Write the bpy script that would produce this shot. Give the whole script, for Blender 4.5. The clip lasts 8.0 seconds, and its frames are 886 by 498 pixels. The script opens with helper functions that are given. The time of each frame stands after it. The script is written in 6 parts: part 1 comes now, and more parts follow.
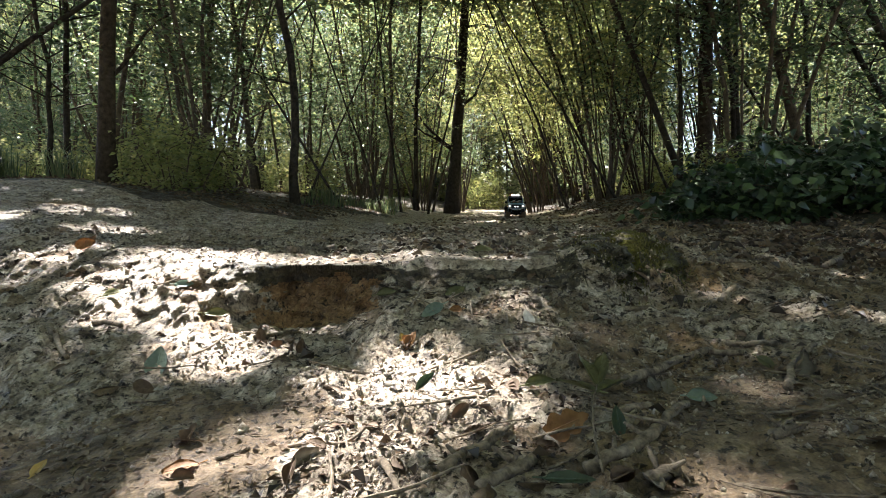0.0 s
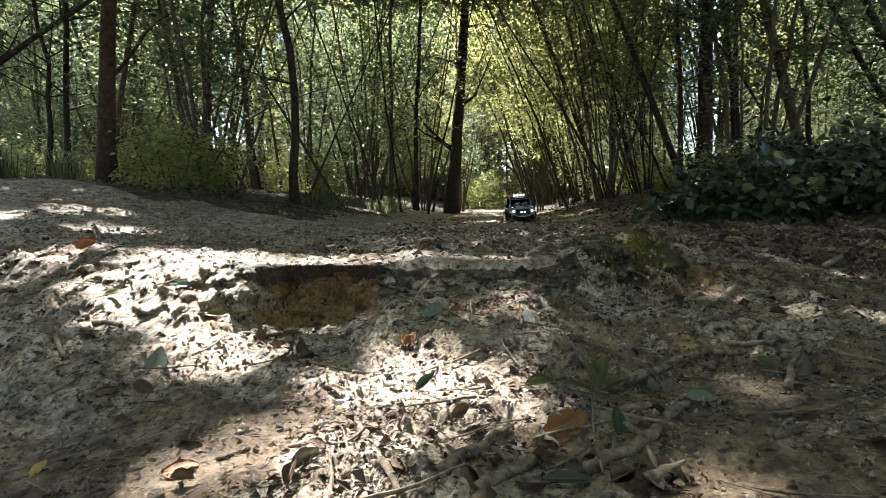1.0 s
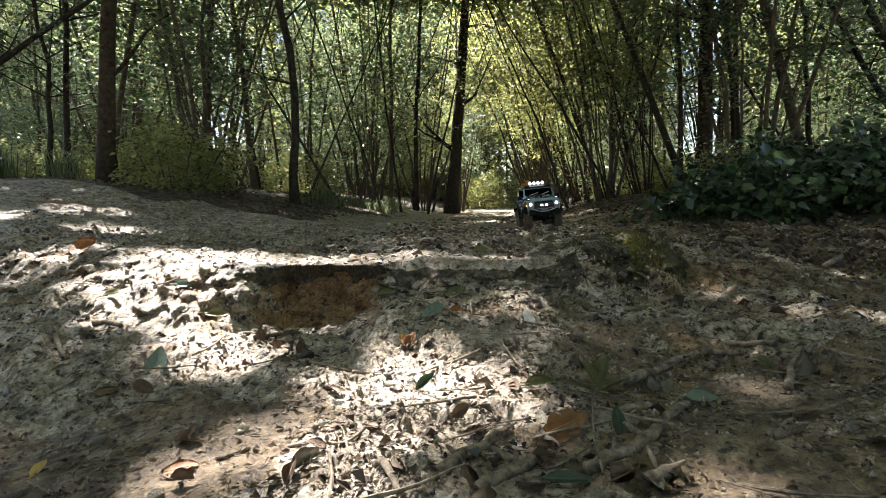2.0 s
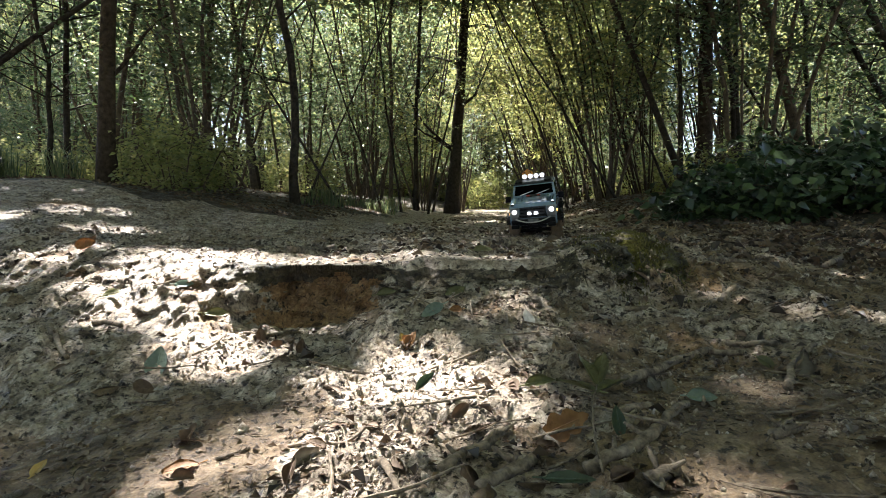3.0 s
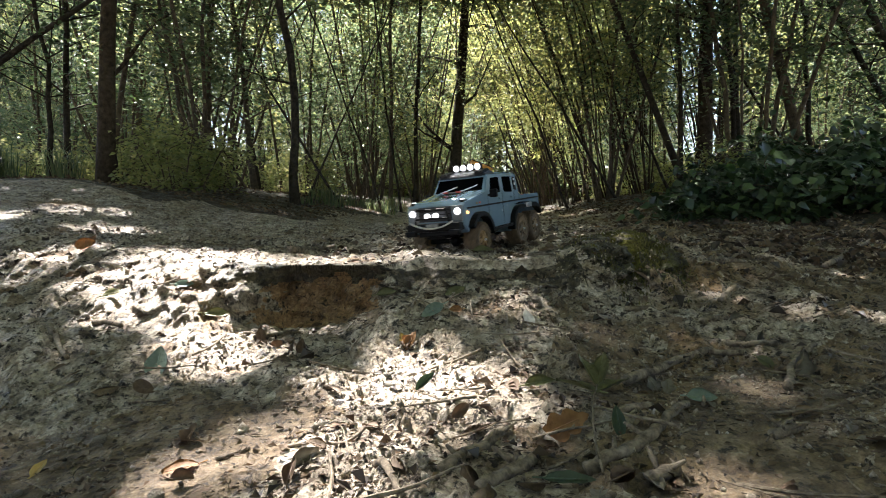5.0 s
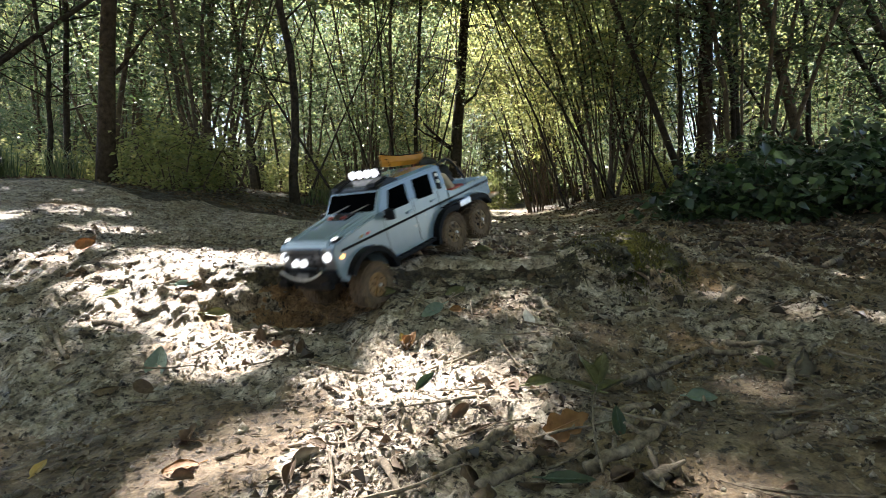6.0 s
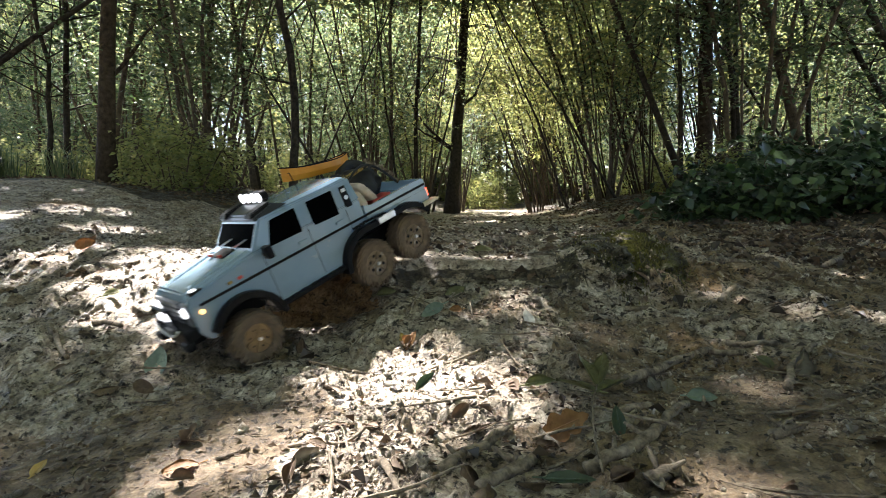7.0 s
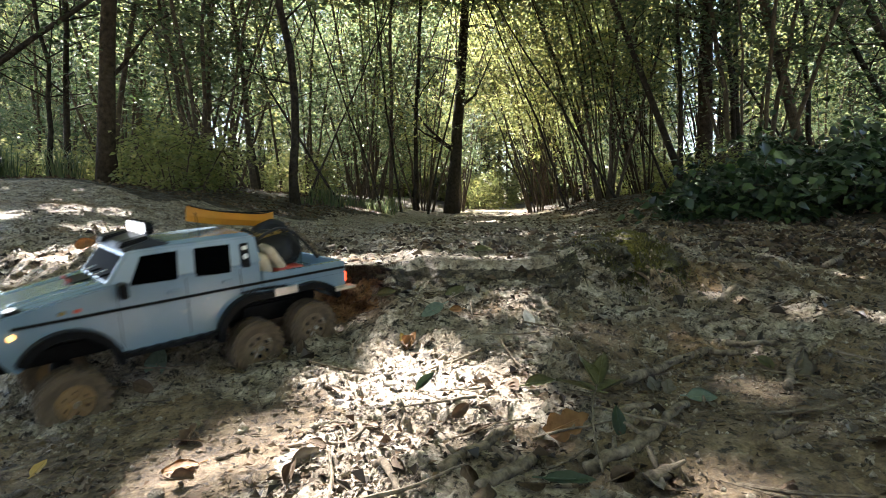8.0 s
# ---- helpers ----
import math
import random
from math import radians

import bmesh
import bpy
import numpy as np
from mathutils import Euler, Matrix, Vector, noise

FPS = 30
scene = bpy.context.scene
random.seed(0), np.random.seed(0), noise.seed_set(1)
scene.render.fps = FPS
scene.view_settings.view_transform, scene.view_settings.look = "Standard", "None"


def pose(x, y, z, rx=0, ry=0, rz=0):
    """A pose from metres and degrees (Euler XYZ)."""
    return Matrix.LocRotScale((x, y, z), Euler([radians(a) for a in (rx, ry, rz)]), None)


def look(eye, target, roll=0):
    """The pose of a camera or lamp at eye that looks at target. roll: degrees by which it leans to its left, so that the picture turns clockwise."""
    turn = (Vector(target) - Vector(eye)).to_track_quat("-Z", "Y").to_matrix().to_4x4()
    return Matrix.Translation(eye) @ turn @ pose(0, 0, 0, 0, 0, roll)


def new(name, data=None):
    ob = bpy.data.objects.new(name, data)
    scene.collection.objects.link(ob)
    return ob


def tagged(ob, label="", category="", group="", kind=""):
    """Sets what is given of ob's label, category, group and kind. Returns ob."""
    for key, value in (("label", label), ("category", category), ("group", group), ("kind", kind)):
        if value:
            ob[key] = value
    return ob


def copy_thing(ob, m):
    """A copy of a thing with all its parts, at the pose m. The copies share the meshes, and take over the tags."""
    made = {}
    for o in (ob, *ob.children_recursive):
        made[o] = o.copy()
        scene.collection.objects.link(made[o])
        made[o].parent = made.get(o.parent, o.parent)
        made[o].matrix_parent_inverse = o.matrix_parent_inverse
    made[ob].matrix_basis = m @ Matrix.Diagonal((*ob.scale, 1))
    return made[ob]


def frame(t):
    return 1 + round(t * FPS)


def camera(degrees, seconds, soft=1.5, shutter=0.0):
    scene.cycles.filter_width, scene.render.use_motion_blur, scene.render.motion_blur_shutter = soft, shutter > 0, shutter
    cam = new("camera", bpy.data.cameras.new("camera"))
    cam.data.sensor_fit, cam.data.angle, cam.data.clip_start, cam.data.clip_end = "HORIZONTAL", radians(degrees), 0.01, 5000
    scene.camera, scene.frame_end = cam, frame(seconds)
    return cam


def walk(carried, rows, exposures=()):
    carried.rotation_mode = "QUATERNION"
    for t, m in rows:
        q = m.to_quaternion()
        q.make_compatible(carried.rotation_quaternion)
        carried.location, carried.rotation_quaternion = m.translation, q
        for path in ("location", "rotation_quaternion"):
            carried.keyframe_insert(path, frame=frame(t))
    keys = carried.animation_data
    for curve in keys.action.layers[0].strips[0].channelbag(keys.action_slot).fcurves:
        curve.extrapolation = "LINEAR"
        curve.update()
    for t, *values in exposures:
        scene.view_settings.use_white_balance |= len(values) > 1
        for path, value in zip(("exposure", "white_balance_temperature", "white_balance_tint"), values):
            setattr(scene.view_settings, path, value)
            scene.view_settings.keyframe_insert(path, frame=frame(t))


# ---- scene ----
EYE_Z, TILT = 0.30, 4.45
cam = camera(76.18, 8.0, soft=0.7, shutter=0.6)
VIEW = pose(0, 0, EYE_Z, 90 - TILT, 0, 0)
walk(cam, [(0.0, VIEW), (8.0, VIEW)], exposures=[(0.0, 3.06, 6500, 13.5), (4.7, 3.06, 6500, 13.5), (6.0, 3.17, 6500, 13.5), (7.0, 3.28, 6500, 13.5), (8.0, 3.36, 6500, 13.5)])

# ---- light: a clear day above the wood, the sun high behind the trees ----
SUN = Vector((-0.36, 0.46, 0.81)).normalized()
world = bpy.data.worlds.new("sky")
scene.world = world
world.use_nodes = True
wn = world.node_tree.nodes
sky = wn.new("ShaderNodeTexSky")
sky.sky_type, sky.sun_disc = "NISHITA", False
sky.sun_elevation = math.asin(SUN.z)
sky.sun_rotation = math.atan2(SUN.x, SUN.y)
world.node_tree.links.new(sky.outputs[0], wn["Background"].inputs[0])
wn["Background"].inputs[1].default_value = 0.062
sun = new("sun", bpy.data.lights.new("sun", "SUN"))
sun.data.energy, sun.data.angle, sun.data.color = 5.0, radians(0.9), (1.0, 0.965, 0.925)
sun.matrix_world = look(SUN * 40, (0, 0, 0))


# ---- materials ----
def material(name):
    m = bpy.data.materials.new(name)
    m.use_nodes = True
    nt = m.node_tree
    return m, nt, nt.nodes["Principled BSDF"]


def link(nt, a, b):
    nt.links.new(a, b)


def noise_node(nt, scale, detail=4.0, rough=0.6, coords="Object"):
    tc = nt.nodes.new("ShaderNodeTexCoord")
    n = nt.nodes.new("ShaderNodeTexNoise")
    n.inputs["Scale"].default_value, n.inputs["Detail"].default_value, n.inputs["Roughness"].default_value = scale, detail, rough
    link(nt, tc.outputs[coords], n.inputs["Vector"])
    return n


def ramp(nt, source, stops):
    r = nt.nodes.new("ShaderNodeValToRGB")
    while len(r.color_ramp.elements) < len(stops):
        r.color_ramp.elements.new(0.5)
    for e, (p, c) in zip(r.color_ramp.elements, stops):
        e.position, e.color = p, (*c, 1)
    link(nt, source, r.inputs[0])
    return r


def mixed(nt, fac, a, b, blend="MIX"):
    m = nt.nodes.new("ShaderNodeMix")
    m.data_type, m.blend_type = "RGBA", blend
    for sock, val in ((m.inputs[0], fac), (m.inputs[6], a), (m.inputs[7], b)):
        if isinstance(val, (int, float)):
            sock.default_value = val
        elif isinstance(val, tuple):
            sock.default_value = (*val, 1)
        else:
            link(nt, val, sock)
    return m.outputs[2]


def bumped(nt, bsdf, height, strength, distance):
    b = nt.nodes.new("ShaderNodeBump")
    b.inputs["Strength"].default_value, b.inputs["Distance"].default_value = strength, distance
    link(nt, height, b.inputs["Height"])
    link(nt, b.outputs[0], bsdf.inputs["Normal"])


def surface(name, c1, c2, scale, rough=0.6, bump=0.0, dist=0.001, metal=0.0, spec=0.5, dirt=None, dirt_scale=14.0, dirt_at=(0.52, 0.66), coords="Object"):
    """A two-tone grained surface, with stains of a third colour where dirt is given."""
    m, nt, b = material(name)
    n = noise_node(nt, scale, 5, 0.65, coords)
    col = ramp(nt, n.outputs[0], [(0.3, c1), (0.7, c2)]).outputs[0]
    if dirt:
        d = noise_node(nt, dirt_scale, 6, 0.7, coords)
        f = ramp(nt, d.outputs[0], [(dirt_at[0], (0, 0, 0)), (dirt_at[1], (1, 1, 1))]).outputs[0]
        col = mixed(nt, f, col, dirt)
        r = mixed(nt, f, (rough,) * 3, (0.9,) * 3)
        link(nt, r, b.inputs["Roughness"])
    else:
        b.inputs["Roughness"].default_value = rough
    link(nt, col, b.inputs["Base Color"])
    b.inputs["Metallic"].default_value, b.inputs["Specular IOR Level"].default_value = metal, spec
    if bump:
        bumped(nt, b, n.outputs[0], bump, dist)
    return m


def soil(name, dark, mid, pale, red, red_at, litter=0.6, wet=0.45, relief_depth=0.008):
    """Trodden earth: broad patches, clods of two tones, black rotten specks, and a damp sheen here and there."""
    m, nt, b = material(name)
    big, med, fine = noise_node(nt, 2.3, 4, 0.6), noise_node(nt, 19, 8, 0.72), noise_node(nt, 120, 5, 0.7)
    speck, sheen = noise_node(nt, 55, 7, 0.75), noise_node(nt, 9, 6, 0.65)
    col = ramp(nt, med.outputs[0], [(0.34, dark), (0.49, mid), (0.64, pale)]).outputs[0]
    patch = ramp(nt, big.outputs[0], [(red_at, (0, 0, 0)), (red_at + 0.16, (1, 1, 1))]).outputs[0]
    col = mixed(nt, patch, col, red)
    grain = ramp(nt, fine.outputs[0], [(0.36, (0.42, 0.39, 0.36)), (0.60, (1.25, 1.24, 1.22))]).outputs[0]
    col = mixed(nt, 0.8, col, grain, "MULTIPLY")
    rot = ramp(nt, speck.outputs[0], [(litter - 0.05, (0, 0, 0)), (litter + 0.02, (1, 1, 1))]).outputs[0]
    link(nt, mixed(nt, rot, col, (0.022, 0.016, 0.011)), b.inputs["Base Color"])
    link(nt, ramp(nt, sheen.outputs[0], [(0.40, (wet,) * 3), (0.60, (0.85,) * 3)]).outputs[0], b.inputs["Roughness"])
    b.inputs["Specular IOR Level"].default_value = 0.4
    add = nt.nodes.new("ShaderNodeMath")
    add.operation = "MULTIPLY_ADD"
    link(nt, med.outputs[0], add.inputs[0])
    add.inputs[1].default_value = 2.4
    link(nt, speck.outputs[0], add.inputs[2])
    bumped(nt, b, add.outputs[0], 1.0, relief_depth)
    return m


def leafy(name, stops, through_c, rough=0.45, share=0.4):
    """Thin leaves: each leaf its own tint, and part of the light passes through."""
    m, nt, b = material(name)
    g = nt.nodes.new("ShaderNodeNewGeometry")
    n = noise_node(nt, 0.9, 2, 0.5)
    a = nt.nodes.new("ShaderNodeMath")
    a.operation = "MULTIPLY_ADD"
    link(nt, g.outputs["Random Per Island"], a.inputs[0])
    a.inputs[1].default_value = 0.55
    half = nt.nodes.new("ShaderNodeMath")
    half.operation = "MULTIPLY"
    link(nt, n.outputs[0], half.inputs[0])
    half.inputs[1].default_value = 0.45
    link(nt, half.outputs[0], a.inputs[2])
    col = ramp(nt, a.outputs[0], stops).outputs[0]
    link(nt, col, b.inputs["Base Color"])
    b.inputs["Roughness"].default_value = rough
    t = nt.nodes.new("ShaderNodeBsdfTranslucent")
    link(nt, mixed(nt, 1.0, col, through_c, "MULTIPLY"), t.inputs[0])
    mx = nt.nodes.new("ShaderNodeMixShader")
    mx.inputs[0].default_value = share
    link(nt, b.outputs[0], mx.inputs[1])
    link(nt, t.outputs[0], mx.inputs[2])
    link(nt, mx.outputs[0], nt.nodes["Material Output"].inputs[0])
    return m


def glowing(name, colour, strength):
    m, nt, b = material(name)
    b.inputs["Base Color"].default_value = (*colour, 1)
    b.inputs["Emission Color"].default_value = (*colour, 1)
    b.inputs["Emission Strength"].default_value = strength
    b.inputs["Roughness"].default_value = 0.2
    return m


SOIL = soil("mud", (0.10, 0.078, 0.055), (0.33, 0.275, 0.205), (0.60, 0.535, 0.44), (0.25, 0.17, 0.10), 0.55, 0.575)
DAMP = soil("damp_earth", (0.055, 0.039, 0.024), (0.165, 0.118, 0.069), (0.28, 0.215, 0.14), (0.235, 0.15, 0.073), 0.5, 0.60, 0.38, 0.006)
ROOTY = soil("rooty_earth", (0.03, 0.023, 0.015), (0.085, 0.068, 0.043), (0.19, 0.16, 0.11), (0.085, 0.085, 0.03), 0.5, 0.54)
CLAY = soil("clay", (0.12, 0.068, 0.034), (0.32, 0.20, 0.10), (0.44, 0.30, 0.165), (0.40, 0.22, 0.095), 0.50, 0.60, 0.6)
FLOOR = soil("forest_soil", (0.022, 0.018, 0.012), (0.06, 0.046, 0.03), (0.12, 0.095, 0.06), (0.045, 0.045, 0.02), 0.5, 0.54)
BARK = surface("bark", (0.045, 0.035, 0.025), (0.13, 0.10, 0.07), 22, 0.9, 0.8, 0.02, spec=0.2)
BARK_BROWN = surface("brown_bark", (0.018, 0.013, 0.009), (0.085, 0.06, 0.039), 20, 0.9, 1.0, 0.03, spec=0.2)
BARK_DARK = surface("dark_bark", (0.018, 0.015, 0.012), (0.06, 0.048, 0.035), 24, 0.9, 0.8, 0.02, spec=0.2)
BARK_PALE = surface("pale_bark", (0.16, 0.14, 0.11), (0.34, 0.31, 0.26), 18, 0.85, 0.6, 0.01, spec=0.2)
LEAF = leafy("green_leaf", [(0.15, (0.036, 0.07, 0.034)), (0.45, (0.07, 0.11, 0.05)), (0.7, (0.125, 0.16, 0.068)), (0.95, (0.21, 0.215, 0.09))], (2.05, 1.8, 1.9), 0.34, 0.5)
# darker copy of the green leaf: shade at both edges painted into its colour
LEAF_SHADED = leafy("shaded_green_leaf", [(0.15, (0.018, 0.036, 0.018)), (0.5, (0.036, 0.062, 0.028)), (0.9, (0.075, 0.105, 0.042))], (1.6, 1.7, 1.2), 0.34, 0.3)
# brighter copy of the green leaf: sunlight is painted into its yellow-green colour
LEAF_SUNLIT = leafy("sunlit_leaf", [(0.15, (0.085, 0.12, 0.042)), (0.5, (0.165, 0.19, 0.07)), (0.9, (0.25, 0.245, 0.095))], (2.4, 2.15, 2.0), 0.34, 0.55)
BRAMBLE = leafy("bramble_leaf", [(0.1, (0.008, 0.017, 0.009)), (0.6, (0.026, 0.052, 0.022)), (0.95, (0.10, 0.15, 0.052))], (1.5, 1.6, 1.0), 0.42, 0.2)
DRY = leafy("dry_leaf", [(0.15, (0.014, 0.009, 0.006)), (0.45, (0.06, 0.04, 0.024)), (0.65, (0.14, 0.095, 0.058)), (0.9, (0.30, 0.235, 0.165))], (1.2, 1.0, 0.8), 0.7, 0.15)
ROT = leafy("rotten_leaf", [(0.15, (0.008, 0.006, 0.004)), (0.5, (0.035, 0.024, 0.015)), (0.75, (0.10, 0.07, 0.045)), (0.95, (0.30, 0.25, 0.19))], (1.2, 1.0, 0.8), 0.55, 0.1)
MOSS_BLADE = leafy("moss_shoot", [(0.15, (0.03, 0.03, 0.01)), (0.5, (0.09, 0.085, 0.025)), (0.9, (0.20, 0.18, 0.05))], (1.5, 1.5, 0.9), 0.7, 0.25)
TWIG = surface("twig_bark", (0.028, 0.021, 0.015), (0.27, 0.215, 0.155), 75, 0.85, 1.0, 0.004, spec=0.3, dirt=(0.045, 0.034, 0.024), dirt_scale=30, dirt_at=(0.56, 0.68))
MOSS = surface("moss", (0.05, 0.045, 0.015), (0.17, 0.155, 0.04), 90, 0.95, 1.0, 0.006, spec=0.1)
# ---- the lie of the ground ----
LATTICE = np.random.RandomState(4).rand(256, 256)


def vnoise(x, y, k):
    xi, yi = np.floor(x).astype(int), np.floor(y).astype(int)
    fx, fy = x - xi, y - yi
    fx, fy = fx * fx * (3 - 2 * fx), fy * fy * (3 - 2 * fy)
    a, b = (xi + 37 * k) % 256, (yi + 91 * k) % 256
    a1, b1 = (a + 1) % 256, (b + 1) % 256
    return (LATTICE[a, b] * (1 - fx) + LATTICE[a1, b] * fx) * (1 - fy) + (LATTICE[a, b1] * (1 - fx) + LATTICE[a1, b1] * fx) * fy - 0.5


def fbm(x, y, size, octaves=3, k=1):
    out, amp, s = 0, 1.0, 1.0 / size
    for i in range(octaves):
        out = out + amp * vnoise((x * 0.8 + y * 0.6) * s + 7.3 * i, (y * 0.8 - x * 0.6) * s + 3.1 * i, k + i)
        amp, s = amp * 0.5, s * 2.1
    return out


def smooth(v, a, b):
    t = np.clip((v - a) / (b - a), 0, 1)
    return t * t * (3 - 2 * t)


# the ledge, along x: where its lip and its foot run, and how high they lie
LX = (-2.2, -1.3, -0.8, -0.62, -0.5, -0.44, -0.40, -0.30, -0.20, -0.12, -0.04, 0.07, 0.21, 0.30, 0.40, 0.52, 0.65, 0.8, 1.2, 2.2)
LIP_Y = (2.5, 2.1, 1.7, 1.55, 1.48, 1.46, 1.45, 1.44, 1.43, 1.44, 1.51, 1.49, 1.46, 1.47, 1.54, 1.64, 1.75, 1.85, 2.1, 2.6)
LIP_Z = (0.20, 0.17, 0.152, 0.148, 0.146, 0.146, 0.146, 0.146, 0.146, 0.147, 0.160, 0.150, 0.150, 0.172, 0.197, 0.216, 0.200, 0.164, 0.145, 0.17)
FOOT_D = (0.9, 0.7, 0.45, 0.30, 0.17, 0.06, 0.01, 0.005, 0.03, 0.14, 0.26, 0.27, 0.26, 0.24, 0.26, 0.30, 0.42, 0.55, 0.8, 1.1)
FOOT_Z = (0.03, 0.0, 0.0, 0.008, 0.015, -0.005, -0.022, -0.018, 0.025, 0.055, 0.058, 0.06, 0.062, 0.062, 0.06, 0.055, 0.05, 0.05, 0.05, 0.06)
UNDER = (0, 0, 0, 0, 0, 0.02, 0.05, 0.06, 0.045, 0.015, 0.005, 0.005, 0.01, 0.005, 0, 0, 0, 0, 0, 0)


def along(x, values):
    xs = x + 0.045 * fbm(x, 0 * x + 3.3, 0.10, 3, 5)
    return np.interp(xs, LX, values)


def lip_y(x):
    return along(x, LIP_Y) + 0.016 * fbm(x, 0 * x, 0.11, 3, 2)


def road_mid(y):
    return 0.09 * np.clip(y, 0, 60)


def low_z(x, y):
    z = 0.055 * np.clip(x, -1.2, 1.2) - 0.06 * np.clip(-x - 0.35, 0, 0.8) - 0.012 + 0.012 * np.clip(y - 0.6, -1, 1)
    return z + 0.03 * fbm(x, y, 0.5, 2, 11)


def high_z(x, y):
    m = x - road_mid(y)
    z = 0.132 + 0.006 * np.clip(y - 8, 0, 80) + 0.05 * fbm(x, y, 0.9, 2, 13)
    near = smooth(y, 1.9, 4.5)
    z = z + 0.36 * near * smooth(-m, 0.9 - 0.15 * smooth(y, 3, 8), 3.3) + 0.30 * near * smooth(m, 0.45, 2.2)
    return z + 0.02 * smooth(-m, 3, 30) * np.clip(-m, 0, 60) + 0.02 * smooth(m, 3, 30) * np.clip(m, 0, 60)


def face_shape(s, x):
    """How the face rises from foot to lip: a cut bank by the hole, a slope of rubble under a low lip beside it."""
    k = smooth(x, -0.17, -0.05) * (1 - smooth(x, 0.26, 0.40))
    return (1 - k) * (s * s * (3 - 2 * s)) + k * (0.54 * s ** 1.1 + 0.46 * s ** 12)


def trodden(x, y):
    """Where the mud is worn smooth: two bare hollows in the low ground."""
    a = np.exp(-(((x + 0.42) / 0.24) ** 2 + ((y - 0.74) / 0.22) ** 2) ** 2) + np.exp(-(((x - 0.46) / 0.22) ** 2 + ((y - 0.72) / 0.26) ** 2) ** 2)
    return np.clip(a, 0, 1) * smooth(fbm(x, y, 0.16, 3, 35), -0.38, 0.02)


def relief(x, y):
    """Clods, broken crusts, prints and crumbs."""
    far = 1 / (1 + np.clip(y - 3, 0, 100) * 0.2)
    a = fbm(x, y, 0.13, 3, 21)
    calm = (1 - 0.7 * np.exp(-((y - lip_y(x) - 0.03) / 0.10) ** 2)) * (1 - 0.72 * trodden(x, y))
    r = 0.022 * a * far
    r = r + 0.012 * np.abs(fbm(x, y, 0.045, 3, 27)) * smooth(fbm(x, y, 0.35, 2, 33), -0.35, 0.25)
    crust = 0.006 * smooth(fbm(x, y, 0.085, 5, 43), 0.02, 0.10) + 0.005 * smooth(fbm(x * 0.8, y * 1.3, 0.05, 4, 47), 0.06, 0.14)
    fine = smooth(4.5 - y, 0, 2)
    return calm * (r + fine * (crust + 0.007 * fbm(x, y, 0.02, 3, 41) + 0.007 * smooth(fbm(x, y, 0.03, 2, 51), 0.18, 0.36)))


def ground_z(x, y):
    """Height of the ground, the face of the ledge taken as a slope."""
    x, y = np.asarray(x, float), np.asarray(y, float)
    ly, lz, fd, fz = lip_y(x), along(x, LIP_Z), along(x, FOOT_D), along(x, FOOT_Z)
    fy = ly - np.maximum(fd, 0.01)
    s = np.clip((y - fy) / (ly - fy), 0, 1)
    lo = fz + (low_z(x, y) - fz) * smooth(fy - y, 0.0, 0.35)
    hi = lz + (high_z(x, y) - lz) * smooth(y - ly, 0.0, 0.7)
    face = fz + (lz - fz) * face_shape(s, x)
    base = np.where(y <= fy, lo, np.where(y >= ly, hi, face))
    return base + relief(x, y)


# ---- building helpers ----
def mesh_object(name, bm, mat, parent=None, label="", smooth_shade=True):
    me = bpy.data.meshes.new(name)
    bm.to_mesh(me)
    bm.free()
    for m in (mat if isinstance(mat, (list, tuple)) else [mat]):
        me.materials.append(m)
    if smooth_shade:
        me.polygons.foreach_set("use_smooth", [True] * len(me.polygons))
    ob = new(name, me)
    ob.parent = parent
    if label:
        ob["label"] = label
    return ob


def part(name, bm, mat, parent, label="", smooth_shade=False):
    return mesh_object(name, bm, mat, parent, label, smooth_shade)


def empty(name, m=None):
    ob = new(name)
    ob.empty_display_size = 0.02
    if m is not None:
        ob.matrix_basis = m
    return ob


def mesh_from(name, verts, faces, mats, parent=None, smooth_shade=True, index=None):
    me = bpy.data.meshes.new(name)
    me.from_pydata(np.asarray(verts).tolist(), [], faces.tolist() if isinstance(faces, np.ndarray) else faces)
    for m in mats:
        me.materials.append(m)
    if index is not None:
        me.polygons.foreach_set("material_index", index)
    if smooth_shade:
        me.polygons.foreach_set("use_smooth", [True] * len(me.polygons))
    me.update()
    ob = new(name, me)
    ob.parent = parent
    return ob


def box(bm, c, s, bevel=0.0, m=None):
    r = bmesh.ops.create_cube(bm, size=1.0, matrix=(m or Matrix()) @ Matrix.Translation(c) @ Matrix.Diagonal((*s, 1)))
    if bevel:
        es = {e for v in r["verts"] for e in v.link_edges}
        bmesh.ops.bevel(bm, geom=list(es), offset=bevel, segments=2, affect="EDGES", profile=0.6)


def cyl(bm, r, depth, m, seg=20, r2=None):
    return bmesh.ops.create_cone(bm, cap_ends=True, segments=seg, radius1=r, radius2=r if r2 is None else r2, depth=depth, matrix=m)


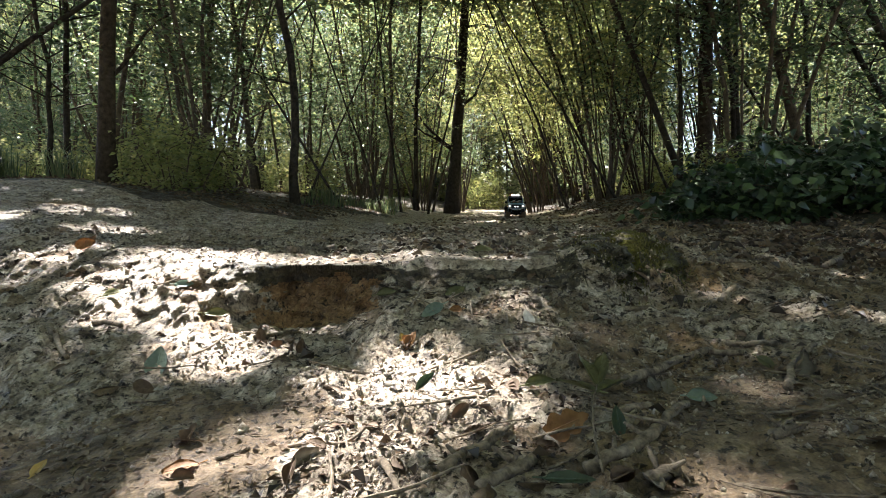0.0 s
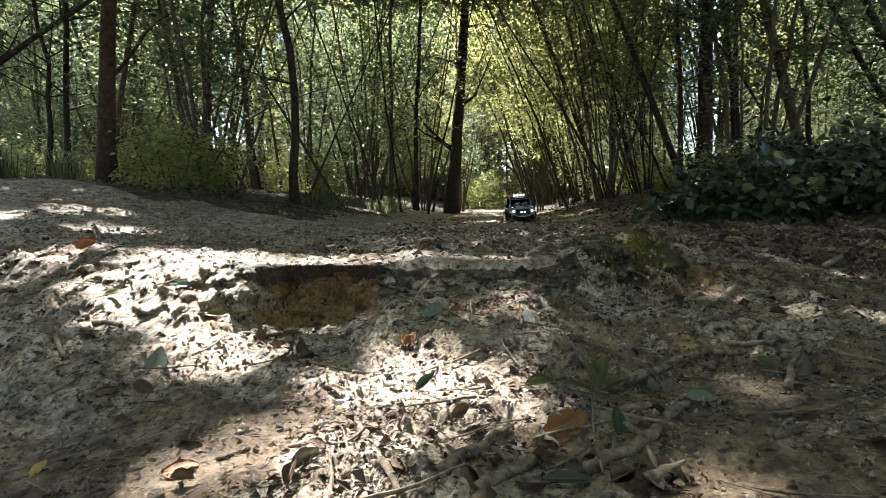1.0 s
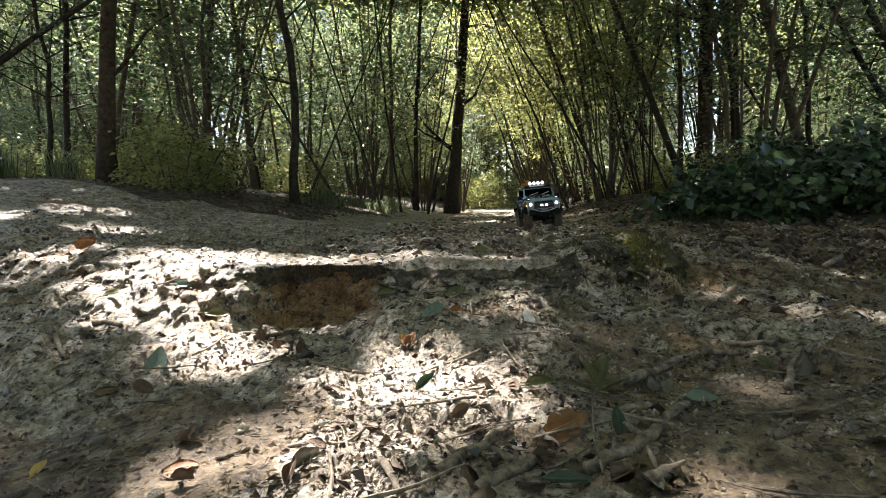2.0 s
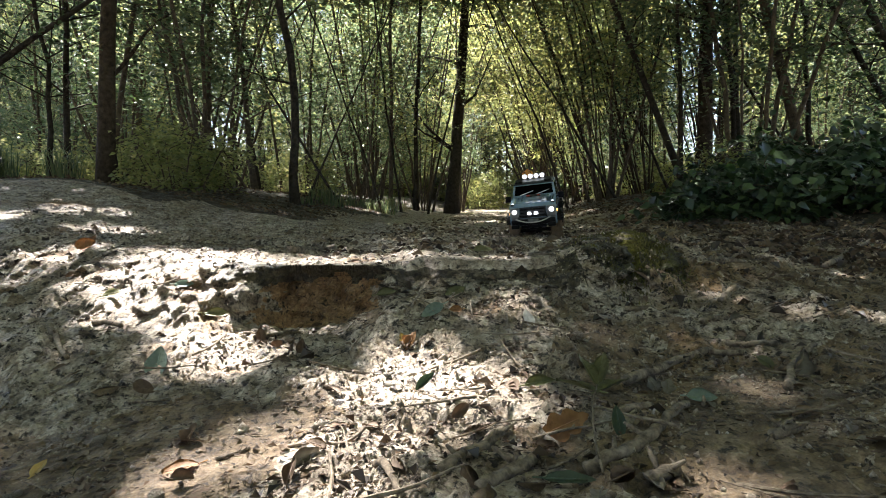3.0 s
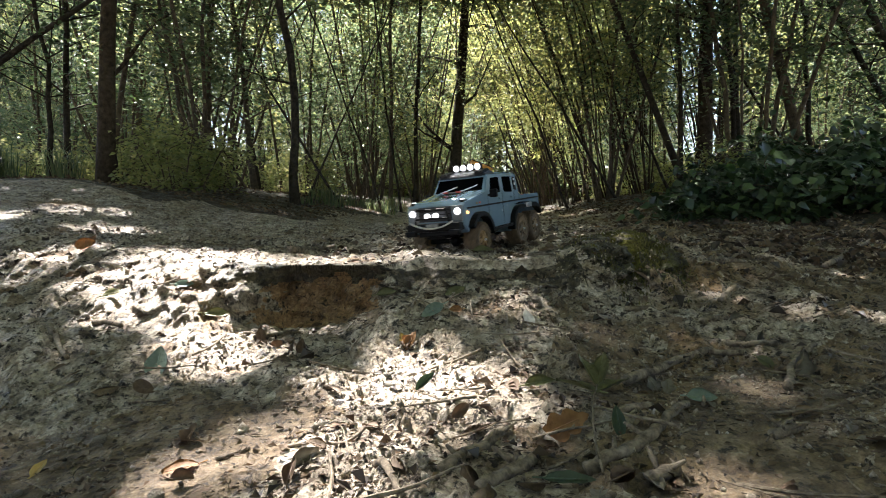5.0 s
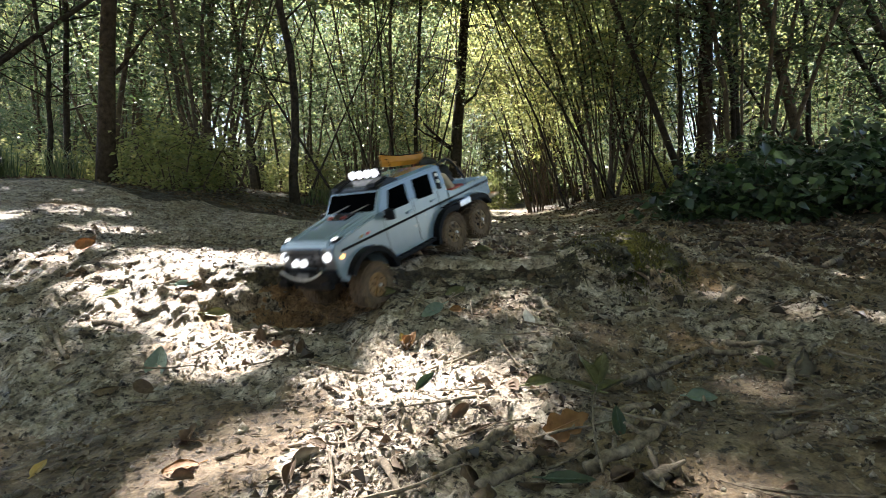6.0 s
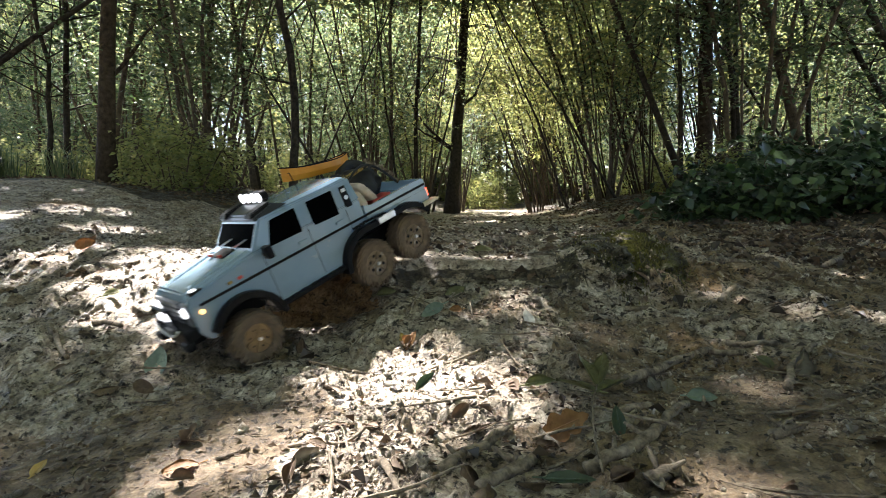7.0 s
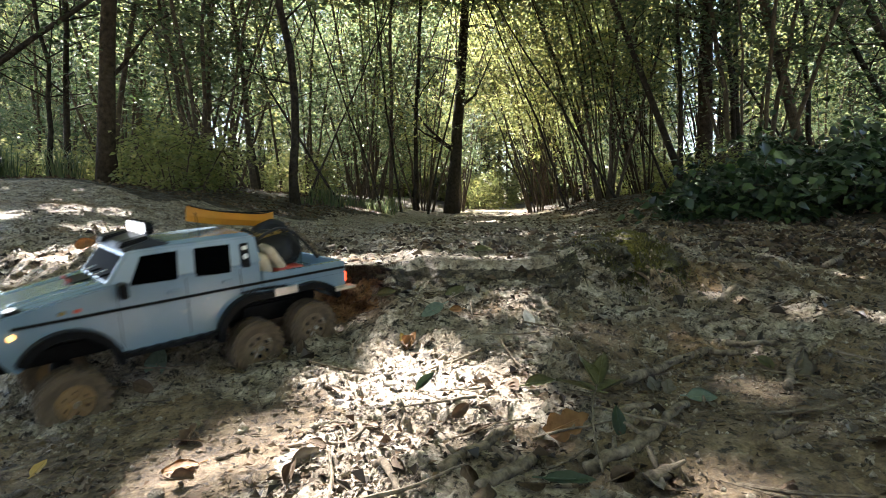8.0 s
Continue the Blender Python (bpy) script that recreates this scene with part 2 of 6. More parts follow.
def tube(bm, pts, radii, seg=8):
    """A round, tapering bar along a line of points."""
    pts = [Vector(p) for p in pts]
    if isinstance(radii, (int, float)):
        radii = [radii] * len(pts)
    rings, side = [], Vector((0.31, 0.22, 0.93))
    for i, p in enumerate(pts):
        d = (pts[min(i + 1, len(pts) - 1)] - pts[max(i - 1, 0)]).normalized()
        a = d.cross(side)
        a = d.cross(Vector((1, 0, 0))) if a.length < 0.1 else a
        a.normalize()
        b = d.cross(a)
        rings.append([bm.verts.new(p + radii[i] * (math.cos(2 * math.pi * k / seg) * a + math.sin(2 * math.pi * k / seg) * b)) for k in range(seg)])
    for r0, r1 in zip(rings, rings[1:]):
        for k in range(seg):
            bm.faces.new((r0[k], r0[(k + 1) % seg], r1[(k + 1) % seg], r1[k]))
    bm.faces.new(rings[0][::-1])
    bm.faces.new(rings[-1])


def slab(bm, outline, y0, y1, bevel=0.0):
    """A side outline of (x, z), drawn out from y0 to y1."""
    a = [bm.verts.new((x, y0, z)) for x, z in outline]
    f = bm.faces.new(a)
    r = bmesh.ops.extrude_face_region(bm, geom=[f])
    vs = [v for v in r["geom"] if isinstance(v, bmesh.types.BMVert)]
    bmesh.ops.translate(bm, verts=vs, vec=(0, y1 - y0, 0))
    if bevel:
        es = {e for v in a + vs for e in v.link_edges}
        bmesh.ops.bevel(bm, geom=list(es), offset=bevel, segments=2, affect="EDGES")
    bmesh.ops.recalc_face_normals(bm, faces=bm.faces)


def hexa(bm, eight, bevel=0.0):
    """A six-sided block from four lower and four upper corners, both counter-clockwise."""
    v = [bm.verts.new(p) for p in eight]
    for q in ((3, 2, 1, 0), (4, 5, 6, 7), (0, 1, 5, 4), (1, 2, 6, 5), (2, 3, 7, 6), (3, 0, 4, 7)):
        bm.faces.new([v[i] for i in q])
    if bevel:
        bmesh.ops.bevel(bm, geom=list({e for x in v for e in x.link_edges}), offset=bevel, segments=2, affect="EDGES")
    bmesh.ops.recalc_face_normals(bm, faces=bm.faces)


# ---- the ground: one sheet with the broken ledge across it ----
def build_ground():
    fan = np.concatenate([-np.geomspace(12, 1.02, 36), np.linspace(-1, 1, 681), np.geomspace(1.02, 12, 36)])
    near = np.concatenate([-np.geomspace(25, 0.4, 14), np.linspace(-0.2, 0.35, 8), np.linspace(0.36, 1, 190)])
    rows_y = []
    for s in np.linspace(-0.3, 0.995, 300):
        rows_y.append(("low", s))
    for s in np.linspace(0, 1, 34):
        rows_y.append(("face", s))
    for s in np.concatenate([np.linspace(0.004, 1.6, 190), np.geomspace(1.62, 140, 130)]):
        rows_y.append(("high", s))
    behind = list(-np.geomspace(60, 0.5, 12))
    V = []
    n = len(fan)
    for y in behind:
        x = fan * 1.1
        V.append(np.stack([x * 1.0, np.full(n, y), low_z(x, np.full(n, 0.3) + 0 * x)], 1))
    for kind, s in rows_y:
        x = fan * 1.1
        ly = lip_y(x)
        fy = ly - np.maximum(along(x, FOOT_D), 0.01)
        if kind == "low":
            y = fy * s
        elif kind == "face":
            y = fy + (ly - fy) * s
        else:
            y = ly + s
        spread = 0.42 + 0.62 * np.clip(y if kind == "high" else ly * (0.1 + 0.9 * max(s, 0) * 0.95 if kind == "low" else 0.98), 0, 200)
        x = fan * spread
        ly, lz, fd, fz = lip_y(x), along(x, LIP_Z), np.maximum(along(x, FOOT_D), 0.01), along(x, FOOT_Z)
        fy = ly - fd
        if kind == "low":
            y = fy * s
            z = fz + (low_z(x, y) - fz) * smooth(fy - y, 0.0, 0.35)
        elif kind == "face":
            u = along(x, UNDER)
            z = fz + (lz - fz) * face_shape(s, x) - 0.004 * (s > 0.97)
            rough = fbm(x * 1.3, z * 2 + y, 0.05, 4, 61)
            y = fy + fd * s + u * np.sin(math.pi * min(s * 1.1, 1)) ** 0.7 + 0.075 * rough * math.sin(math.pi * s)
        else:
            y = ly + s
            z = lz + (high_z(x, y) - lz) * smooth(y - ly, 0.0, 0.7)
        V.append(np.stack([x, y, z + relief(x, y)], 1))
    rows = len(V)
    V = np.concatenate(V)
    i = np.arange(rows - 1)[:, None] * n + np.arange(n - 1)[None]
    F = np.stack([i, i + 1, i + n + 1, i + n], -1).reshape(-1, 4)
    c = V[F].mean(1)
    low_rows = len(behind) + 300
    row = np.repeat(np.arange(rows - 1), n - 1)
    mid = c[:, 0] - road_mid(c[:, 1])
    index = np.zeros(len(F), int)
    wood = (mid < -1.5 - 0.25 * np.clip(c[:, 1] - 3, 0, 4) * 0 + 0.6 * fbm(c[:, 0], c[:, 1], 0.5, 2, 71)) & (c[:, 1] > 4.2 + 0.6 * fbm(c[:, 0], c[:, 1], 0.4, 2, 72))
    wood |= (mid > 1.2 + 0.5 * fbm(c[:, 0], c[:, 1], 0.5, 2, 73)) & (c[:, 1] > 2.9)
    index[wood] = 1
    face_row = (row >= low_rows - 1) & (row < low_rows + 31)
    steep = (along(c[:, 0], FOOT_D) < 0.24) & (c[:, 0] > -0.52) & (c[:, 0] < 0.5)
    index[face_row & steep & (c[:, 0] > -0.46 + 0.07 * fbm(c[:, 0], c[:, 2], 0.04, 3, 77)) & (c[:, 0] < -0.15 + 0.08 * fbm(c[:, 0], c[:, 2], 0.05, 3, 78))] = 2
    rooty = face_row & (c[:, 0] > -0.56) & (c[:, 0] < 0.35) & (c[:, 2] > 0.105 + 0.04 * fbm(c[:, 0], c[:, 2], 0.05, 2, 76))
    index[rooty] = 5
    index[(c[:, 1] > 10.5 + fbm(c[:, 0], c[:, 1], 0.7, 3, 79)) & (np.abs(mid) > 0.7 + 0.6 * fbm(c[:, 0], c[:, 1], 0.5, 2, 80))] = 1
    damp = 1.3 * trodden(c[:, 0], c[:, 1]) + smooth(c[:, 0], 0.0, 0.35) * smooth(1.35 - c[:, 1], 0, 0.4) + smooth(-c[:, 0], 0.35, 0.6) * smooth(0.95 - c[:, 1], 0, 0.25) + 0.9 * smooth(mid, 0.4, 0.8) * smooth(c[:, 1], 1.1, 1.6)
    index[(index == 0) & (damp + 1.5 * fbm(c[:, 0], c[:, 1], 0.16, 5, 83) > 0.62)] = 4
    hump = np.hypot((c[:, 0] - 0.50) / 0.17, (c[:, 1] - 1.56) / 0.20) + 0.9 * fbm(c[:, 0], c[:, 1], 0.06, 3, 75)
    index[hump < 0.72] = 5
    index[hump < 0.30] = 3
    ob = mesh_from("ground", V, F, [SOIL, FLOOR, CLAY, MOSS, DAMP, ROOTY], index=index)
    return tagged(ob, "trampled grey-brown mud track with an eroded ledge and red clay", "ground", kind="structure")


build_ground()


# ---- the model truck: six wheels, pale blue body ----
PAINT = surface("pale_blue_paint", (0.14, 0.213, 0.278), (0.175, 0.25, 0.32), 9, 0.2, dirt=(0.17, 0.14, 0.105), dirt_scale=9, dirt_at=(0.58, 0.80))
PAINT.node_tree.nodes["Principled BSDF"].inputs["Coat Weight"].default_value = 0.7
PAINT.node_tree.nodes["Principled BSDF"].inputs["Coat Roughness"].default_value = 0.12
BLACK = surface("black_plastic", (0.003, 0.003, 0.0035), (0.008, 0.008, 0.009), 40, 0.45, 0.2, 0.001, spec=0.1, dirt=(0.05, 0.038, 0.028), dirt_scale=16, dirt_at=(0.66, 0.86))
NAVY = surface("dark_blue_plastic", (0.004, 0.006, 0.010), (0.010, 0.014, 0.021), 30, 0.35)
DARK_GLASS = surface("tinted_window", (0.0008, 0.001, 0.0012), (0.0016, 0.0018, 0.002), 5, 0.12, spec=0.012)
DARK_GLASS.node_tree.nodes["Principled BSDF"].inputs["IOR"].default_value = 1.12
CHROME = surface("worn_silver", (0.45, 0.45, 0.46), (0.7, 0.7, 0.72), 50, 0.28, metal=1.0)
STEEL = surface("dull_grey_metal", (0.10, 0.105, 0.11), (0.2, 0.205, 0.21), 40, 0.45, metal=0.6)
TYRE = surface("muddy_rubber", (0.065, 0.046, 0.030), (0.165, 0.115, 0.072), 60, 0.95, 0.8, 0.003, dirt=(0.02, 0.017, 0.015), dirt_scale=35, dirt_at=(0.55, 0.72))
RUBBER = surface("black_rubber", (0.003, 0.003, 0.0035), (0.007, 0.007, 0.008), 40, 0.7)
RIM = surface("mud_caked_rim", (0.13, 0.09, 0.058), (0.24, 0.17, 0.105), 50, 0.85, 0.5, 0.002, dirt=(0.42, 0.40, 0.37), dirt_scale=45, dirt_at=(0.58, 0.68))
FRONT_RIM = surface("muddy_tan_rim", (0.17, 0.10, 0.045), (0.29, 0.175, 0.08), 40, 0.8, 0.5, 0.002)
CANOE = surface("orange_yellow_plastic", (0.50, 0.19, 0.012), (0.60, 0.26, 0.02), 12, 0.4, dirt=(0.45, 0.2, 0.03), dirt_at=(0.6, 0.75))
RED = surface("red_plastic", (0.30, 0.03, 0.02), (0.42, 0.05, 0.03), 30, 0.45)
SACK = surface("beige_canvas", (0.38, 0.30, 0.21), (0.56, 0.47, 0.36), 60, 0.95, 0.6, 0.002)
STRAP = surface("yellow_webbing", (0.16, 0.11, 0.025), (0.30, 0.21, 0.05), 90, 0.8, 0.4, 0.001, dirt=(0.01, 0.01, 0.01), dirt_scale=45, dirt_at=(0.48, 0.54))
ROPE = surface("grey_rope", (0.3, 0.29, 0.27), (0.5, 0.48, 0.45), 200, 0.9, 0.8, 0.001)
LAMP = glowing("lit_lamp", (0.92, 0.96, 1.0), 0.25)
AMBER = glowing("amber_lamp", (1.0, 0.5, 0.15), 0.45)
TAIL = glowing("red_lamp", (1.0, 0.06, 0.02), 0.8)
STICKER = surface("white_sticker", (0.6, 0.62, 0.64), (0.75, 0.77, 0.78), 60, 0.5)

R_WHEEL = 0.056
AXLES = (0.0, -0.322, -0.450)
SIDE_Y = 0.101


def arch(cx, r, a0, a1, n=7, cz=0.062):
    return [(cx + r * math.cos(radians(a0 + (a1 - a0) * i / n)), cz + r * math.sin(radians(a0 + (a1 - a0) * i / n))) for i in range(n + 1)]


def build_wheel(truck, x, y, rim_mat):
    """One wheel: lugged tyre, dished rim with six windows, hub. Its axle lies along y."""
    side = 1 if y > 0 else -1
    w = empty("wheel", pose(x, y, R_WHEEL))
    w.parent = truck
    bm = bmesh.new()
    prof = [(0.030, -0.021), (0.044, -0.024), (0.0515, -0.021), (0.0530, -0.012), (0.0535, 0.0), (0.0530, 0.012), (0.0515, 0.021), (0.044, 0.024), (0.030, 0.021), (0.0285, 0.0)]
    seg = 40
    ring = [[bm.verts.new((r * math.cos(2 * math.pi * k / seg), v, r * math.sin(2 * math.pi * k / seg))) for r, v in prof] for k in range(seg)]
    for k in range(seg):
        a, b = ring[k], ring[(k + 1) % seg]
        for i in range(len(prof)):
            j = (i + 1) % len(prof)
            bm.faces.new((a[i], a[j], b[j], b[i]))
    for k in range(24):
        for s2 in (-1, 1):
            m = Matrix.Rotation(2 * math.pi * (k + 0.25 * s2) / 24, 4, "Y")
            box(bm, (0.0535, s2 * 0.0115, 0), (0.006, 0.019, 0.0075), 0, m)
            box(bm, (0.0475, s2 * 0.0235, 0), (0.009, 0.004, 0.006), 0, m)
    bmesh.ops.recalc_face_normals(bm, faces=bm.faces)
    part("tyre", bm, TYRE, w, "chunky tyre caked in dried mud")
    bm = bmesh.new()
    o = 0.014 * side
    turn = Matrix.Rotation(radians(90), 4, "X")
    cyl(bm, 0.031, 0.030, turn, 32)
    cyl(bm, 0.0295, 0.003, Matrix.Translation((0, o + 0.003 * side, 0)) @ turn, 32, 0.0295)
    for k in range(6):
        m = Matrix.Rotation(2 * math.pi * k / 6, 4, "Y")
        box(bm, (0.017, o + 0.0065 * side, 0), (0.020, 0.006, 0.007), 0.0015, m)
    cyl(bm, 0.010, 0.012, Matrix.Translation((0, o + 0.006 * side, 0)) @ turn, 16)
    part("rim", bm, rim_mat, w)
    bm = bmesh.new()
    for k in range(6):
        a = 2 * math.pi * (k + 0.5) / 6
        cyl(bm, 0.0038 if x < 0 else 0.0020, 0.0016, Matrix.Translation((0.0185 * math.cos(a), o + 0.0052 * side, 0.0185 * math.sin(a))) @ turn, 10)
    part("rim_hole", bm, BLACK, w, "dark openings between the spokes")
    bm = bmesh.new()
    cyl(bm, 0.004, 0.006, Matrix.Translation((0, o + 0.014 * side, 0)) @ turn, 6)
    part("wheel_nut", bm, CHROME, w)
    return w


def build_truck():
    t = empty("model_truck")
    tagged(t, "pale blue six-wheeled model off-road truck, muddy, lamps lit", "model truck")
    # lower body with the wheel arches cut out of its sides
    out = [(-0.066, 0.203), (-0.345, 0.203), (-0.345, 0.150), (-0.545, 0.150), (-0.545, 0.112), (-0.516, 0.100)]
    out += arch(-0.450, 0.068, 150, 90, 4) + arch(-0.322, 0.068, 90, -8, 7)
    out += [(-0.252, 0.082), (-0.070, 0.082)] + arch(0.0, 0.070, 170, 20, 9) + [(0.078, 0.092), (0.090, 0.110), (0.090, 0.168), (0.082, 0.180)]
    bm = bmesh.new()
    slab(bm, out, -SIDE_Y, SIDE_Y, 0.0025)
    body = part("body", bm, PAINT, t)
    # bonnet
    bm = bmesh.new()
    hexa(bm, [(0.088, -0.088, 0.172), (0.088, 0.088, 0.172), (-0.070, 0.094, 0.195), (-0.070, -0.094, 0.195),
              (0.080, -0.078, 0.188), (0.080, 0.078, 0.188), (-0.070, 0.086, 0.211), (-0.070, -0.086, 0.211)], 0.004)
    for s in (-1, 1):
        hexa(bm, [(0.070, s * 0.055 - 0.012, 0.186), (0.070, s * 0.055 + 0.012, 0.186), (-0.05, s * 0.058 + 0.012, 0.206), (-0.05, s * 0.058 - 0.012, 0.206),
                  (0.060, s * 0.055 - 0.008, 0.193), (0.060, s * 0.055 + 0.008, 0.193), (-0.045, s * 0.058 + 0.008, 0.211), (-0.045, s * 0.058 - 0.008, 0.211)], 0.002)
    part("bonnet", bm, PAINT, t)
    bm = bmesh.new()
    hexa(bm, [(-0.030, -0.032, 0.203), (-0.030, 0.032, 0.203), (-0.062, 0.032, 0.208), (-0.062, -0.032, 0.208),
              (-0.030, -0.032, 0.2075), (-0.030, 0.032, 0.2075), (-0.062, 0.032, 0.2125), (-0.062, -0.032, 0.2125)], 0.0008)
    part("bonnet_vent", bm, BLACK, t)
    for s in (-1, 1):
        bm = bmesh.new()
        box(bm, (-0.028, s * 0.024, 0.211), (0.006, 0.016, 0.006), 0.0015)
        part("bonnet_catch", bm, RED, t, "small red bonnet catch")
    # cabin
    lo, hi = 0.200, 0.2585
    bm = bmesh.new()
    hexa(bm, [(-0.064, -0.099, lo), (-0.064, 0.099, lo), (-0.350, 0.099, lo), (-0.350, -0.099, lo),
              (-0.108, -0.092, hi), (-0.108, 0.092, hi), (-0.342, 0.092, hi), (-0.342, -0.092, hi)], 0.004)
    part("cabin", bm, PAINT, t)
    bm = bmesh.new()
    hexa(bm, [(-0.112, -0.089, hi - 0.001), (-0.112, 0.089, hi - 0.001), (-0.338, 0.089, hi - 0.001), (-0.338, -0.089, hi - 0.001),
              (-0.125, -0.080, hi + 0.007), (-0.125, 0.080, hi + 0.007), (-0.330, 0.080, hi + 0.006), (-0.330, -0.080, hi + 0.006)], 0.003)
    part("roof", bm, PAINT, t)

    def pane(name, corners, thick, mat=DARK_GLASS):
        c = [Vector(p) for p in corners]
        n = (c[1] - c[0]).cross(c[3] - c[0]).normalized()
        b2 = bmesh.new()
        hexa(b2, [p - n * thick for p in c] + [p + n * thick for p in c], 0.0012)
        return part(name, b2, mat, t)

    pane("windscreen", [(-0.0735, -0.089, 0.2075), (-0.0735, 0.089, 0.2075), (-0.1045, 0.085, 0.250), (-0.1045, -0.085, 0.250)], 0.0035)
    for s in (1, -1):
        def side(px, pz):
            return (px, s * (0.099 - 0.007 * (pz - lo) / (hi - lo) + 0.0005), pz)
        pane("side_window", [side(-0.104, 0.197), side(-0.185, 0.195), side(-0.190, 0.248), side(-0.128, 0.247)][::s], 0.002)
        pane("side_window", [side(-0.216, 0.194), side(-0.284, 0.192), side(-0.288, 0.247), side(-0.220, 0.248)][::s], 0.002)
        pane("vent_panel", [side(-0.306, 0.196), side(-0.325, 0.195), side(-0.325, 0.245), side(-0.308, 0.245)][::s], 0.002, BLACK)
        for z, h in ((0.236, 0.008), (0.219, 0.010)):
            bm = bmesh.new()
            if h > 0.009:
                cyl(bm, 0.0052, 0.001, Matrix.Translation(side(-0.316, z)) @ pose(0, s * 0.0028, 0, 90), 14)
            else:
                box(bm, Vector(side(-0.316, z)) + Vector((0, s * 0.0026, 0)), (0.011, 0.001, h), 0.0004)
            part("sticker", bm, STICKER, t, "small worn white sticker")
        # waist strip, running along the flank
        bm = bmesh.new()
        box(bm, (-0.236, s * (SIDE_Y + 0.001), 0.1605), (0.610, 0.003, 0.0055), 0.001)
        part("waist_strip", bm, BLACK, t)
        for x in (-0.198, -0.302, -0.083):
            bm = bmesh.new()
            box(bm, (x, s * (SIDE_Y + 0.0001), 0.143), (0.0010, 0.0010, 0.105))
            part("door_gap", bm, BLACK, t)
        for x in (-0.176, -0.276):
            bm = bmesh.new()
            box(bm, (x, s * (SIDE_Y + 0.003), 0.176), (0.022, 0.005, 0.006), 0.0015)
            part("door_handle", bm, PAINT, t)
        for x, mat in ((-0.022, RED), (0.000, STRAP)):
            bm = bmesh.new()
            box(bm, (x, s * (SIDE_Y + 0.0005), 0.1715), (0.011, 0.0012, 0.006), 0.0005)
            part("sticker", bm, mat, t, "faded little sticker on the wing")
        # mirror
        bm = bmesh.new()
        box(bm, (-0.088, s * 0.121, 0.196), (0.014, 0.026, 0.027), 0.004)
        box(bm, (-0.086, s * 0.104, 0.191), (0.006, 0.018, 0.006), 0.001)
        part("wing_mirror", bm, BLACK, t)
        # wheel-arch flares
        bm = bmesh.new()
        slab(bm, arch(0, 0.083, 176, 30, 12) + arch(0, 0.069, 30, 176, 12), s * 0.092, s * 0.121, 0.0015)
        part("front_flare", bm, BLACK, t)
        bm = bmesh.new()
        slab(bm, arch(-0.450, 0.082, 150, 75, 7) + arch(-0.322, 0.082, 105, 0, 10) + arch(-0.322, 0.068, 0, 98, 10) + arch(-0.450, 0.068, 82, 150, 7), s * 0.092, s * 0.121, 0.0015)
        for k in range(9):
            box(bm, (-0.30 - 0.011 * k, s * 0.113, 0.1510 - 0.0008 * abs(k - 3)), (0.006, 0.014, 0.003))
        part("rear_flare", bm, BLACK, t, "black double wheel-arch flare with ribs")
        bm = bmesh.new()
        box(bm, (-0.388, s * 0.117, 0.138), (0.052, 0.010, 0.017), 0.002)
        part("flare_plate", bm, CHROME, t)
        bm = bmesh.new()
        box(bm, (-0.161, s * 0.104, 0.079), (0.178, 0.022, 0.008), 0.002)
        for k in range(7):
            box(bm, (-0.235 + 0.025 * k, s * 0.108, 0.084), (0.012, 0.012, 0.002))
        part("side_step", bm, BLACK, t)
        # bed wall
        bm = bmesh.new()
        slab(bm, [(-0.348, 0.150), (-0.348, 0.184), (-0.372, 0.176), (-0.538, 0.176), (-0.545, 0.172), (-0.545, 0.150)], s * (SIDE_Y - 0.012), s * SIDE_Y, 0.0015)
        part("bed_wall", bm, PAINT, t)
        # front lamps
        bm = bmesh.new()
        box(bm, (0.086, s * 0.078, 0.148), (0.014, 0.036, 0.050), 0.004)
        part("lamp_housing", bm, STEEL, t, "silver-grey lamp surround")
        bm = bmesh.new()
        cyl(bm, 0.0115, 0.007, pose(0.0955, s * 0.080, 0.155, 0, 90, 0), 20, 0.0095)
        part("headlight", bm, LAMP, t, "lit white headlight")
        bm = bmesh.new()
        cyl(bm, 0.0092, 0.008, pose(0.114, s * 0.0145, 0.146, 0, 90, 0), 20, 0.009)
        part("driving_lamp", bm, LAMP, t, "lit round driving lamp on the grille")
        bm = bmesh.new()
        box(bm, (0.062, s * 0.087, 0.183), (0.026, 0.016, 0.010), 0.003)
        part("indicator_base", bm, BLACK, t)
        bm = bmesh.new()
        box(bm, (0.066, s * 0.087, 0.1885), (0.013, 0.010, 0.006), 0.0025)
        part("wing_lamp", bm, LAMP, t, "small lit lamp on the wing")
        bm = bmesh.new()
        cyl(bm, 0.0046, 0.005, pose(0.070, s * 0.1025, 0.148, 90), 14)
        part("side_marker", bm, AMBER, t, "lit amber side marker")
        bm = bmesh.new()
        box(bm, (-0.547, s * 0.088, 0.137), (0.006, 0.016, 0.022), 0.002)
        part("tail_lamp", bm, TAIL, t, "lit red tail lamp")
        bm = bmesh.new()
        box(bm, (-0.530, s * 0.110, 0.1165), (0.052, 0.030, 0.006), 0.002)
        part("mud_guard", bm, SACK, t, "mud-coated rear corner plate")
        bm = bmesh.new()
        tube(bm, [(-0.066, s * 0.036 - 0.026, 0.2115), (-0.070, s * 0.036 - 0.004, 0.2165), (-0.076, s * 0.036 + 0.034, 0.2270)], [0.0013, 0.0019, 0.0015], 6)
        part("wiper", bm, CHROME, t, "silver wiper lying on the windscreen")
    # grille, bumper and bull bar
    bm = bmesh.new()
    box(bm, (0.089, 0, 0.150), (0.012, 0.116, 0.046), 0.003)
    part("grille", bm, NAVY, t)
    for z in (0.137, 0.149, 0.161):
        bm = bmesh.new()
        box(bm, (0.096, 0, z), (0.003, 0.108, 0.0035), 0.001)
        part("grille_bar", bm, BLACK, t)
